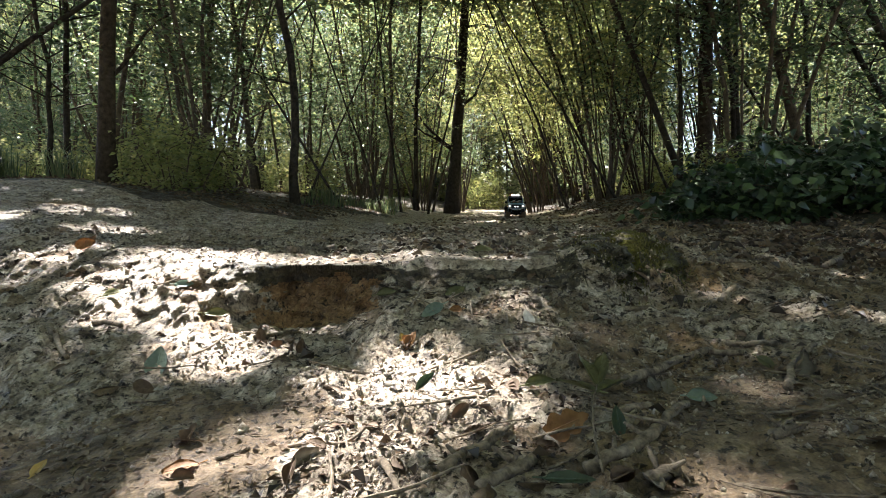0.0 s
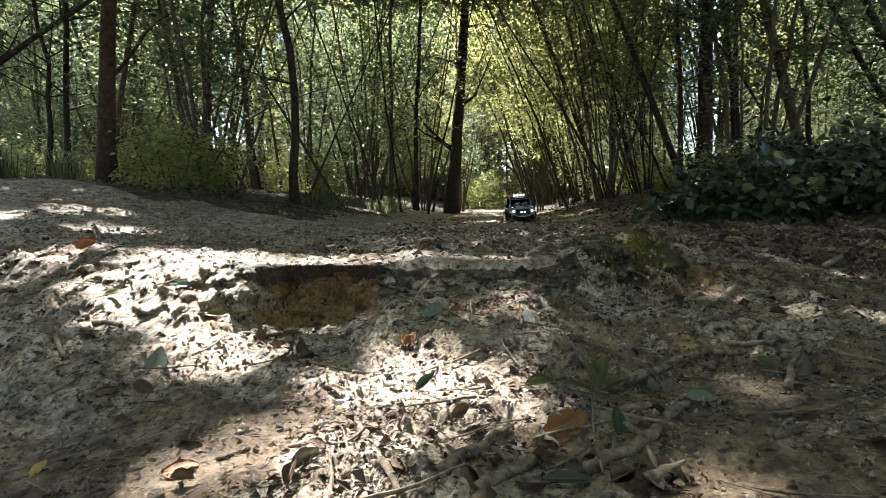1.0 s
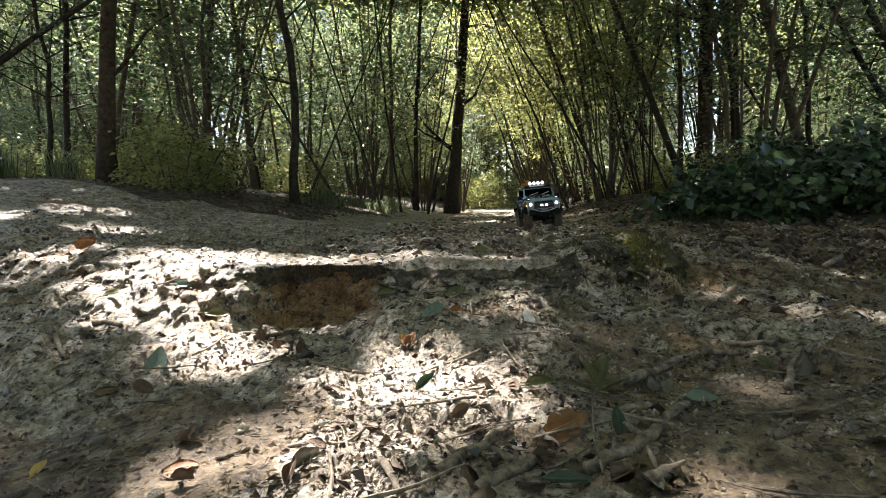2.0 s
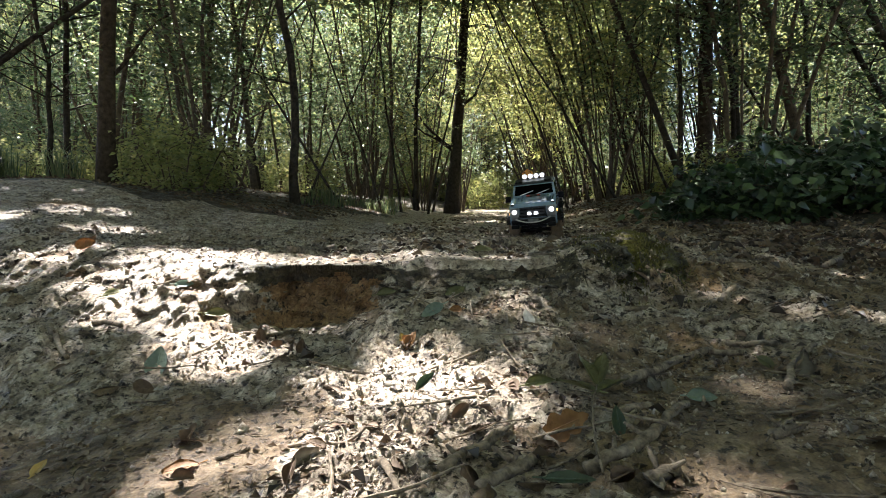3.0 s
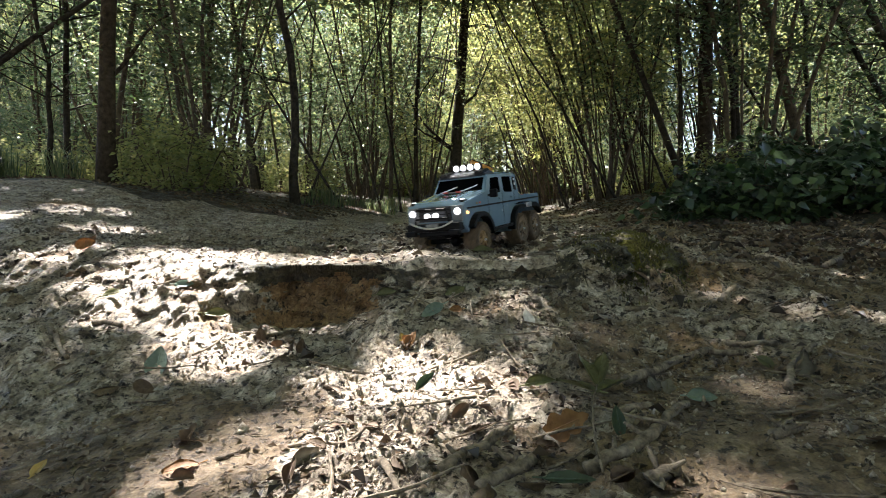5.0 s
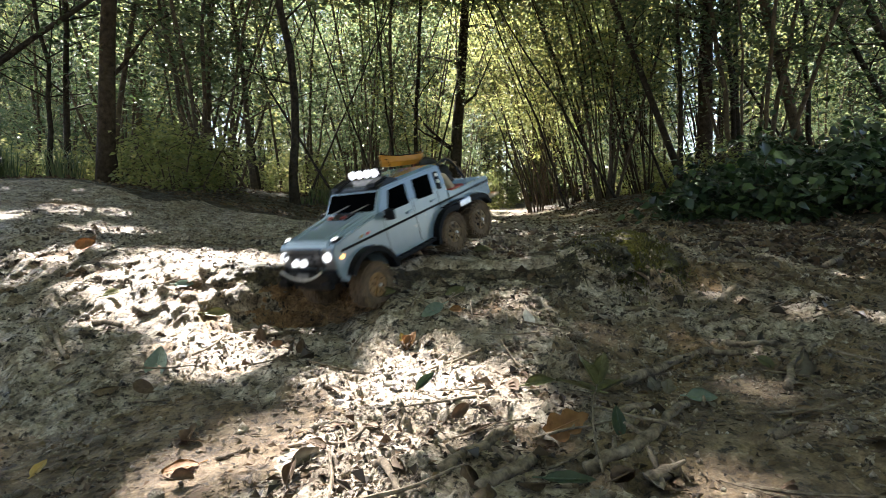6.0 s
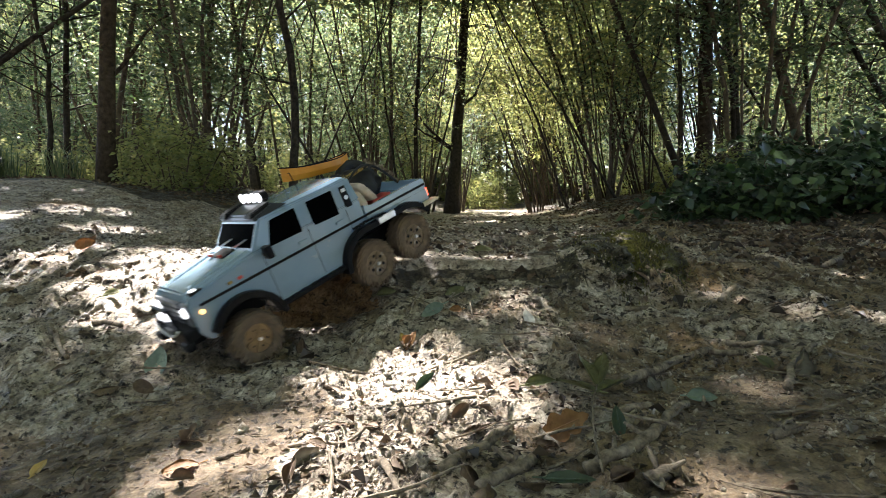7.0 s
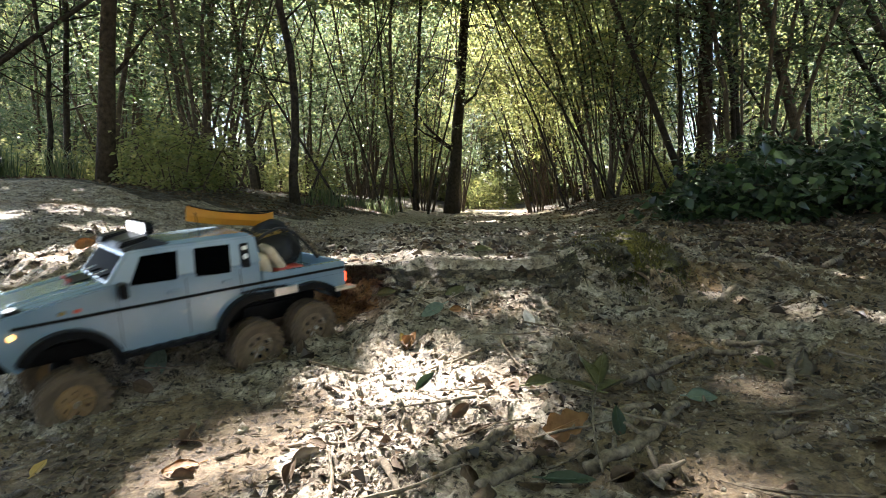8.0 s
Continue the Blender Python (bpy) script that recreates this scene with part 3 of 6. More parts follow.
    bm = bmesh.new()
    box(bm, (0.098, 0, 0.110), (0.036, 0.190, 0.026), 0.006)
    box(bm, (0.095, 0, 0.090), (0.030, 0.110, 0.016), 0.004)
    part("bumper", bm, BLACK, t)
    bm = bmesh.new()
    bar = [(0.100, -0.060, 0.105), (0.113, -0.060, 0.128), (0.114, -0.052, 0.166), (0.114, 0.052, 0.166), (0.113, 0.060, 0.128), (0.100, 0.060, 0.105)]
    tube(bm, bar, 0.0032, 8)
    tube(bm, [(0.114, -0.058, 0.138), (0.117, 0, 0.139), (0.114, 0.058, 0.138)], 0.003, 8)
    part("bull_bar", bm, BLACK, t)
    bm = bmesh.new()
    tube(bm, [(0.120, -0.075 + 0.15 * k / 12, 0.128 - 0.020 * (1 - (k / 6 - 1) ** 2)) for k in range(13)], 0.0028, 6)
    part("tow_rope", bm, ROPE, t, "pale rope slung along the bumper")
    bm = bmesh.new()
    box(bm, (0.114, 0, 0.116), (0.008, 0.044, 0.012), 0.002)
    part("number_panel", bm, STEEL, t)
    for s in (-1, 1):
        bm = bmesh.new()
        box(bm, (0.114, s * 0.078, 0.094), (0.020, 0.036, 0.018), 0.005)
        part("bumper_end", bm, BLACK, t)
    # roof visor with its lamps
    bm = bmesh.new()
    hexa(bm, [(-0.100, -0.091, 0.256), (-0.100, 0.091, 0.256), (-0.185, 0.089, 0.262), (-0.185, -0.089, 0.262),
              (-0.108, -0.086, 0.266), (-0.108, 0.086, 0.266), (-0.150, 0.084, 0.277), (-0.150, -0.084, 0.277)], 0.003)
    part("roof_visor", bm, NAVY, t, "dark blue-black roof visor with air scoops")
    for s in (-1, 1):
        bm = bmesh.new()
        hexa(bm, [(-0.098, s * 0.066 - 0.018, 0.262), (-0.098, s * 0.066 + 0.018, 0.262), (-0.150, s * 0.066 + 0.018, 0.270), (-0.150, s * 0.066 - 0.018, 0.270),
                  (-0.104, s * 0.066 - 0.015, 0.272), (-0.104, s * 0.066 + 0.015, 0.272), (-0.150, s * 0.066 + 0.016, 0.281), (-0.150, s * 0.066 - 0.016, 0.281)], 0.002)
        part("air_scoop", bm, BLACK, t)
    bm = bmesh.new()
    box(bm, (-0.158, 0, 0.281), (0.010, 0.112, 0.006), 0.002)
    part("lamp_bar", bm, BLACK, t)
    for k in range(4):
        y = (k - 1.5) * 0.0272
        bm = bmesh.new()
        cyl(bm, 0.0120, 0.016, pose(-0.160, y, 0.2895, 0, 90, 0), 20, 0.012)
        can = part("lamp_can", bm, BLACK, t)
        bm = bmesh.new()
        cyl(bm, 0.0104, 0.004, pose(-0.1505, y, 0.2895, 0, 90, 0), 20, 0.011)
        part("roof_lamp", bm, LAMP, can, "lit white roof lamp")
    # bed, tailgate and underside
    bm = bmesh.new()
    box(bm, (-0.542, 0, 0.160), (0.006, 0.176, 0.030), 0.0015)
    part("tailgate", bm, PAINT, t)
    bm = bmesh.new()
    box(bm, (-0.20, 0, 0.088), (0.60, 0.070, 0.030), 0.004)
    box(bm, (-0.16, 0, 0.072), (0.16, 0.120, 0.026), 0.005)
    box(bm, (-0.165, 0, 0.086), (0.17, 0.185, 0.014), 0.004)
    box(bm, (-0.386, 0, 0.080), (0.12, 0.090, 0.040), 0.006)
    box(bm, (-0.552, 0, 0.112), (0.016, 0.150, 0.016), 0.004)
    part("chassis", bm, BLACK, t)
    for x in AXLES:
        bm = bmesh.new()
        cyl(bm, 0.008, 0.175, pose(x, 0, R_WHEEL, 90), 12)
        bmesh.ops.create_uvsphere(bm, u_segments=12, v_segments=8, radius=0.019, matrix=pose(x, 0.012, R_WHEEL))
        part("axle", bm, BLACK, t)
    # load: canoe, spare wheel, sacks, can and straps
    bm = bmesh.new()
    rows = []
    for k in range(15):
        u = k / 14 * 2 - 1
        w = 0.026 * (1 - abs(u) ** 2.6) + 0.0008
        lift = 0.010 * abs(u) ** 3
        top, bot = 0.030 + lift, 0.002 + 0.004 * abs(u) ** 4
        sec = [(-w, top), (-w * 0.92, top * 0.5), (-w * 0.55, bot), (w * 0.55, bot), (w * 0.92, top * 0.5), (w, top), (w * 0.85, top), (w * 0.45, bot + 0.004), (-w * 0.45, bot + 0.004), (-w * 0.85, top)]
        rows.append([bm.verts.new((u * 0.112, a, b)) for a, b in sec])
    for a, b in zip(rows, rows[1:]):
        for i in range(10):
            bm.faces.new((a[i], a[(i + 1) % 10], b[(i + 1) % 10], b[i]))
    bm.faces.new(rows[0][::-1])
    bm.faces.new(rows[-1])
    bmesh.ops.recalc_face_normals(bm, faces=bm.faces)
    bm.transform(pose(-0.352, -0.042, 0.266, 0, -9, 5) @ Matrix.Diagonal((0.9, 1, 0.95, 1)))
    canoe = part("canoe", bm, CANOE, t, "orange-yellow toy canoe strapped on the roof")
    for s in (-1, 1):
        bm = bmesh.new()
        tube(bm, [((k / 14 * 2 - 1) * 0.113, s * (0.026 * (1 - abs(k / 7 - 1) ** 2.6) + 0.0012), 0.0312 + 0.010 * abs(k / 7 - 1) ** 3) for k in range(15)], 0.0016, 6)
        bm.transform(pose(-0.352, -0.042, 0.266, 0, -9, 5) @ Matrix.Diagonal((0.9, 1, 0.95, 1)))
        part("gunwale", bm, BLACK, canoe)
    bm = bmesh.new()
    tube(bm, [(-0.27, -0.075, 0.262), (-0.27, -0.072, 0.302), (-0.27, -0.020, 0.303), (-0.27, -0.012, 0.264)], 0.0012, 6)
    part("roof_strap", bm, BLACK, t)
    bm = bmesh.new()
    ring = [[bm.verts.new(((0.048 + 0.014 * math.cos(q)) * math.cos(p), 0.015 * math.sin(q), (0.048 + 0.014 * math.cos(q)) * math.sin(p))) for q in [2 * math.pi * j / 10 for j in range(10)]] for p in [2 * math.pi * k / 32 for k in range(32)]]
    for k in range(32):
        for j in range(10):
            bm.faces.new((ring[k][j], ring[k][(j + 1) % 10], ring[(k + 1) % 32][(j + 1) % 10], ring[(k + 1) % 32][j]))
    bmesh.ops.recalc_face_normals(bm, faces=bm.faces)
    bm.transform(pose(-0.440, -0.020, 0.216, 30, 0, 8))
    part("spare_tyre", bm, RUBBER, t, "black spare tyre standing in the bed")
    bm = bmesh.new()
    box(bm, (-0.425, -0.050, 0.262), (0.026, 0.022, 0.030), 0.005, None)
    part("fuel_can", bm, RED, t, "small red can on top of the load")
    for x, y, z, sx, sy, sz, rot_y in ((-0.372, 0.040, 0.185, 0.030, 0.060, 0.055, 18), (-0.398, 0.045, 0.195, 0.022, 0.058, 0.075, 32)):
        bm = bmesh.new()
        bmesh.ops.create_icosphere(bm, subdivisions=3, radius=1)
        for v in bm.verts:
            p = v.co
            v.co = Vector((math.copysign(abs(p.x) ** 0.5, p.x) * sx / 2, math.copysign(abs(p.y) ** 0.5, p.y) * sy / 2, math.copysign(abs(p.z) ** 0.6, p.z) * sz / 2)) * (1 + 0.08 * noise.noise(p * 2.2))
        bm.transform(pose(x, y, z, 0, rot_y, 0))
        part("sack", bm, SACK, t, "beige canvas sack leaning in the bed", True)
    bm = bmesh.new()
    box(bm, (-0.425, 0.058, 0.166), (0.060, 0.040, 0.024), 0.006)
    part("crate", bm, RED, t, "faded red crate in the bed")
    bm = bmesh.new()
    tube(bm, [(-0.350, 0.010, 0.262), (-0.385, 0.030, 0.245), (-0.430, 0.035, 0.252), (-0.452, 0.030, 0.250)], [0.004, 0.006, 0.006, 0.004], 8)
    part("yellow_roll", bm, STRAP, t, "rolled yellow and black cloth")
    bm = bmesh.new()
    random.seed(5)
    pts = [(-0.44 - 0.075 * k / 24 + random.uniform(-0.004, 0.004), 0.035 + random.uniform(-0.012, 0.012), 0.262 - 0.075 * (k / 24) ** 1.4 + random.uniform(-0.006, 0.006)) for k in range(25)]
    tube(bm, pts, 0.0045, 7)
    part("coiled_rope", bm, TWIG, t, "knotted brown rope over the spare tyre")
    bm = bmesh.new()
    bmesh.ops.create_icosphere(bm, subdivisions=3, radius=1)
    for v in bm.verts:
        p = v.co.copy()
        v.co = Vector((p.x * 0.062, p.y * 0.066, p.z * 0.046)) * (1 + 0.28 * noise.noise(p * 1.9) + 0.12 * noise.noise(p * 4.7))
    bm.transform(pose(-0.415, -0.010, 0.205, 0, 14, 0))
    part("tarpaulin", bm, RUBBER, t, "dark rolled tarpaulin heaped in the bed", True)
    bm = bmesh.new()
    tube(bm, [(-0.365 - 0.145 * k / 12, 0.062 - 0.02 * k / 12, 0.225 + 0.052 * math.sin(math.pi * (0.12 + 0.88 * k / 12)) - 0.045 * k / 12) for k in range(13)], 0.0032, 7)
    part("hose", bm, RUBBER, t, "thin black hose arching over the load", True)
    wheels = []
    for i, x in enumerate(AXLES):
        for s in (1, -1):
            wheels.append((i, s, build_wheel(t, x, s * 0.092, FRONT_RIM if i == 0 else RIM)))
    return t, wheels


TRUCK, WHEELS = build_truck()


# ---- the wood ----
def leaf_arrays(c, d, n, length, width, fold=0.18):
    """Leaves of two bent halves each: places c, directions d, normals n."""
    d = d / np.linalg.norm(d, axis=1, keepdims=True)
    s = np.cross(d, n)
    s = s / (np.linalg.norm(s, axis=1, keepdims=True) + 1e-9)
    up = np.cross(s, d)
    L, Wd = np.broadcast_to(length, len(c))[:, None], np.broadcast_to(width, len(c))[:, None]
    v = np.stack([c, c + d * L * 0.45 + s * Wd * 0.5 + up * Wd * fold, c + d * L, c + d * L * 0.45 - s * Wd * 0.5 + up * Wd * fold], 1).reshape(-1, 3)
    b = np.arange(len(c))[:, None] * 4
    f = np.concatenate([np.stack([b[:, 0], b[:, 0] + 1, b[:, 0] + 2], 1), np.stack([b[:, 0], b[:, 0] + 2, b[:, 0] + 3], 1)])
    return v, f


def ovate_arrays(c, d, n, length, width, fold=0.16):
    """Broad pointed leaves, folded along the midrib and bent towards the tip."""
    d = d / np.linalg.norm(d, axis=1, keepdims=True)
    s = np.cross(d, n)
    s = s / (np.linalg.norm(s, axis=1, keepdims=True) + 1e-9)
    up = np.cross(s, d)
    L, Wd = np.broadcast_to(length, len(c))[:, None], np.broadcast_to(width, len(c))[:, None]
    spots = ((0, 0, 0), (0.22, 0.42, 1), (0.55, 0.46, 0.8), (1.0, 0, -1.6), (0.55, -0.46, 0.8), (0.22, -0.42, 1), (0.26, 0, 0.1), (0.6, 0, -0.3))
    v = np.stack([c + d * L * a + s * Wd * b + up * Wd * fold * h for a, b, h in spots], 1).reshape(-1, 3)
    one = np.array([(0, 1, 6), (6, 1, 2), (6, 2, 7), (7, 2, 3), (0, 6, 5), (6, 7, 4), (6, 4, 5), (7, 3, 4)])
    return v, (one[None] + 8 * np.arange(len(c))[:, None, None]).reshape(-1, 3)


def sprays(anchors, rng, per, radius, size, droop=0.25):
    """Flat, slightly drooping sprays of leaves round the anchors."""
    k = len(anchors)
    nrm = np.stack([rng.normal(0, 0.35, k), rng.normal(0, 0.35, k), np.ones(k)], 1)
    a = rng.uniform(0, 2 * math.pi, (k, per))
    r = radius * np.sqrt(rng.uniform(0.02, 1, (k, per)))
    off = np.stack([np.cos(a) * r, np.sin(a) * r, np.zeros((k, per))], 2)
    off[:, :, 2] = -(off[:, :, 0] * nrm[:, None, 0] + off[:, :, 1] * nrm[:, None, 1]) - droop * r + rng.normal(0, 0.03, (k, per))
    c = (np.asarray(anchors)[:, None] + off).reshape(-1, 3)
    d = np.stack([np.cos(a) + rng.normal(0, 0.5, (k, per)), np.sin(a) + rng.normal(0, 0.5, (k, per)), rng.normal(-0.35, 0.3, (k, per))], 2).reshape(-1, 3)
    n = np.repeat(nrm, per, 0) + rng.normal(0, 0.35, (k * per, 3))
    L = size * rng.uniform(0.6, 1.25, k * per)
    return leaf_arrays(c, d, n, L, L * rng.uniform(0.55, 0.75, k * per))


def bent(rng, base, direction, length, steps, wobble, droop=0.0):
    p, d, out = Vector(base), Vector(direction).normalized(), [Vector(base)]
    for i in range(steps):
        d = (d + Vector((rng.normal(0, wobble), rng.normal(0, wobble), rng.normal(0, wobble * 0.5) - droop))).normalized()
        p = p + d * (length / steps)
        out.append(p.copy())
    return out


def build_tree(name, label, seed, height, r0, lean=(0, 0), stems=1, spread=0.0, limbs=7, limb_len=1.3, leaf_from=0.9, leaf_to=6.0, per=17, spray_r=0.26, size=0.060, wobble=0.05,
               bark=None, leaf=None, place=None, limb_from=0.7, anchors_per=9, group=""):
    rng = np.random.RandomState(seed)
    t = empty(name, place)
    tagged(t, label, "tree", group)
    bark, leaf = bark or BARK, leaf or LEAF
    anchors = []
    bl = bmesh.new()
    for s in range(stems):
        a = 2 * math.pi * (s + rng.uniform(-0.3, 0.3)) / stems
        out = Vector((math.cos(a), math.sin(a), 0)) * (spread * rng.uniform(0.4, 1.2) if stems > 1 else 0)
        h = height * (rng.uniform(0.7, 1.0) if stems > 1 else 1)
        r = r0 * (rng.uniform(0.55, 1.1) if stems > 1 else 1)
        steps = 14
        p, pts = Vector((0, 0, -0.12)) + out * 0.25, []
        d = Vector((lean[0], lean[1], 1)) + out * 0.5
        wx = rng.normal(0, wobble, (steps + 1, 2))
        for i in range(steps + 1):
            pts.append(p.copy())
            d2 = d + Vector((wx[i, 0], wx[i, 1], 0)) + out * (0.5 * i / steps)
            p = p + d2 * (h / steps)
        flare = [r * (1.0 - 0.72 * i / steps) * (1.45 if i == 0 else 1.08 if i == 1 else 1) for i in range(steps + 1)]
        bm = bmesh.new()
        tube(bm, pts, flare, 9 if r > 0.05 else 6)
        part("trunk" if stems == 1 else "stem", bm, bark, t, smooth_shade=True)
        for k in range(limbs):
            u = rng.uniform(limb_from / h, 0.97)
            i = min(int(u * steps), steps - 1)
            q = pts[i].lerp(pts[i + 1], u * steps - i)
            az = rng.uniform(0, 2 * math.pi)
            ln = limb_len * rng.uniform(0.5, 1.25) * (1.15 - 0.5 * u)
            line = bent(rng, q, (math.cos(az), math.sin(az), rng.uniform(0.15, 0.9)), ln, 6, 0.16, 0.03)
            rr = max(0.004, flare[i] * 0.33)
            tube(bl, line, [rr * (1 - 0.8 * j / 6) for j in range(7)], 5)
            for j in range(anchors_per):
                v = rng.uniform(0.25, 1.0)
                jj = min(int(v * 6), 5)
                w = line[jj].lerp(line[jj + 1], v * 6 - jj) + Vector(rng.normal(0, 0.16 * limb_len, 3))
                if leaf_from < w.z < leaf_to:
                    anchors.append(w)
    tagged(part("twigwork", bl, bark, t, smooth_shade=True), kind="stuff")
    if anchors:
        v, f = sprays(np.array(anchors), rng, per, spray_r, size)
        mesh_from("crown", v, f, [leaf], t, False)
    return t


def at_ground(x, y, turn=0.0, sink=0.0):
    return pose(x, y, float(ground_z(x, y)) - sink, 0, 0, turn)


# trees that can be told apart, along both sides of the track: (place, height, radius, lean, wobble, bark, leaf)
NAMED = [
    (-2.95, 5.0, 6.5, 0.074, (0.03, 0.05), 0.03, BARK_BROWN, LEAF, 3, "brown straight-trunked tree at the edge of the mud bank"),
    (-3.95, 6.0, 6.0, 0.036, (0.03, 0.0), 0.06, BARK_DARK, LEAF_SHADED, 9, "slender dark tree in the shade"),
    (-1.56, 6.0, 6.0, 0.048, (0.015, 0.0), 0.07, BARK_DARK, LEAF, 6, "dark crooked tree with a knobbly foot"),
    (-2.30, 7.0, 6.5, 0.040, (-0.12, 0.05), 0.05, BARK, LEAF, 8, "thin grey-brown leaning tree"),
    (-3.55, 6.0, 6.5, 0.030, (0.19, 0.0), 0.03, BARK, LEAF, 6, "pale smooth tree leaning over"),
    (-0.85, 9.0, 7.0, 0.034, (0.01, 0.0), 0.06, BARK, LEAF_SUNLIT, 8, "slim brown tree with leaves coloured a sunlit yellow-green"),
    (0.14, 10.0, 7.5, 0.115, (0.06, 0.05), 0.04, BARK_DARK, LEAF_SUNLIT, 12, "stout dark tree beside the track"),
    (-0.47, 9.6, 7.0, 0.040, (0.02, 0.0), 0.05, BARK_DARK, LEAF, 7, "brown tree among thin stems"),
    (3.08, 7.0, 6.5, 0.045, (-0.42, 0.05), 0.03, BARK_DARK, LEAF, 8, "dark slender tree leaning over the track"),
    (3.26, 7.2, 7.0, 0.10, (0.0, 0.0), 0.025, BARK_BROWN, LEAF, 7, "broad brown tree behind the brambles"),
    (4.20, 6.4, 6.5, 0.062, (-0.30, 0.0), 0.015, BARK, LEAF_SHADED, 8, "ringed brown tree leaning towards the track"),
    (4.20, 8.0, 6.5, 0.045, (-0.05, 0.0), 0.05, BARK_DARK, LEAF_SHADED, 8, "thin dark tree in the thicket"),
    (2.85, 6.8, 6.0, 0.030, (-0.04, 0.0), 0.05, BARK_DARK, LEAF, 7, "thin dark tree in the thicket"),
    (3.85, 7.3, 6.5, 0.040, (-0.16, 0.0), 0.05, BARK_DARK, LEAF_SHADED, 8, "thin dark tree in the thicket"),
    (4.9, 7.5, 6.5, 0.040, (-0.16, 0.0), 0.07, BARK_DARK, LEAF_SHADED, 9, "thin dark tree in the thicket"),
    (5.1, 5.6, 5.0, 0.050, (-0.50, 0.0), 0.08, BARK_DARK, LEAF_SHADED, 12, "dark tree leaning far out of the thicket"),
    (5.7, 6.4, 5.5, 0.040, (-0.62, 0.0), 0.10, BARK_DARK, LEAF_SHADED, 12, "dark thin tree leaning out of the thicket"),
    (4.75, 5.9, 5.0, 0.040, (-0.10, 0.0), 0.10, BARK_DARK, LEAF_SHADED, 18, "dark thin tree leaning out of the thicket"),
    (-5.7, 5.0, 2.1, 0.045, (1.55, 0.0), 0.10, BARK_DARK, LEAF_SHADED, 9, "dark tree leaning steeply in the shade"),
    (-3.8, 5.6, 4.6, 0.028, (-0.06, 0.0), 0.10, BARK_DARK, LEAF_SHADED, 18, "dark leafy tree at the shaded edge"),
    (-6.2, 14.0, 7.0, 0.070, (0.0, 0.0), 0.03, BARK_PALE, LEAF, 6, "pale grey tree further into the wood"),
    (-5.7, 14.6, 7.0, 0.060, (0.02, 0.0), 0.03, BARK_PALE, LEAF, 6, "pale grey tree further into the wood"),
    (-3.4, 10.5, 7.0, 0.050, (-0.04, 0.0), 0.05, BARK_DARK, LEAF_SUNLIT, 8, "dark tree with sunlit yellow-green leaves"),
]
for i, (x, y, h, r, lean, wob, bark, leaf, limbs, label) in enumerate(NAMED):
    build_tree("tree", label, 100 + i, h, r, lean, limbs=limbs + 4, limb_len=1.5, leaf_from=1.0 if y > 5.5 else 1.7, bark=bark, leaf=leaf, wobble=wob, place=at_ground(x, y), limb_from=0.9, anchors_per=11)

# thin saplings that cross each other at all angles: (place, height, radius, lean)
for i, (x, y, h, r, lean) in enumerate(((-2.2, 6.6, 4.5, 0.016, -0.55), (-1.1, 6.8, 4.5, 0.017, -0.62), (-0.75, 7.4, 5.0, 0.015, -0.35), (-2.9, 7.6, 5.0, 0.018, 0.30), (-1.9, 7.9, 5.0, 0.016, 0.45),
                                       (-0.6, 8.3, 5.5, 0.018, -0.15), (-1.3, 8.8, 5.5, 0.020, 0.12), (-0.25, 8.8, 5.5, 0.018, 0.20), (-3.4, 8.4, 5.0, 0.018, -0.30), (-2.6, 9.2, 5.5, 0.022, -0.12),
                                       (1.95, 8.6, 5.0, 0.018, -0.45), (2.5, 8.0, 5.0, 0.018, -0.62), (2.3, 8.8, 5.5, 0.020, -0.28), (3.4, 8.3, 5.0, 0.020, -0.50), (4.6, 6.8, 5.0, 0.018, -0.75), (3.7, 6.6, 5.0, 0.016, 0.25))):
    build_tree("sapling", "thin bare-stemmed sapling leaning through the thicket", 160 + i, h, r, (lean, 0.03), limbs=7, limb_len=1.0, leaf_from=1.3, bark=BARK_DARK if i % 3 else BARK, leaf=LEAF if i % 2 else LEAF_SUNLIT, wobble=0.06, place=at_ground(x, y), limb_from=1.0, anchors_per=5, group="saplings")

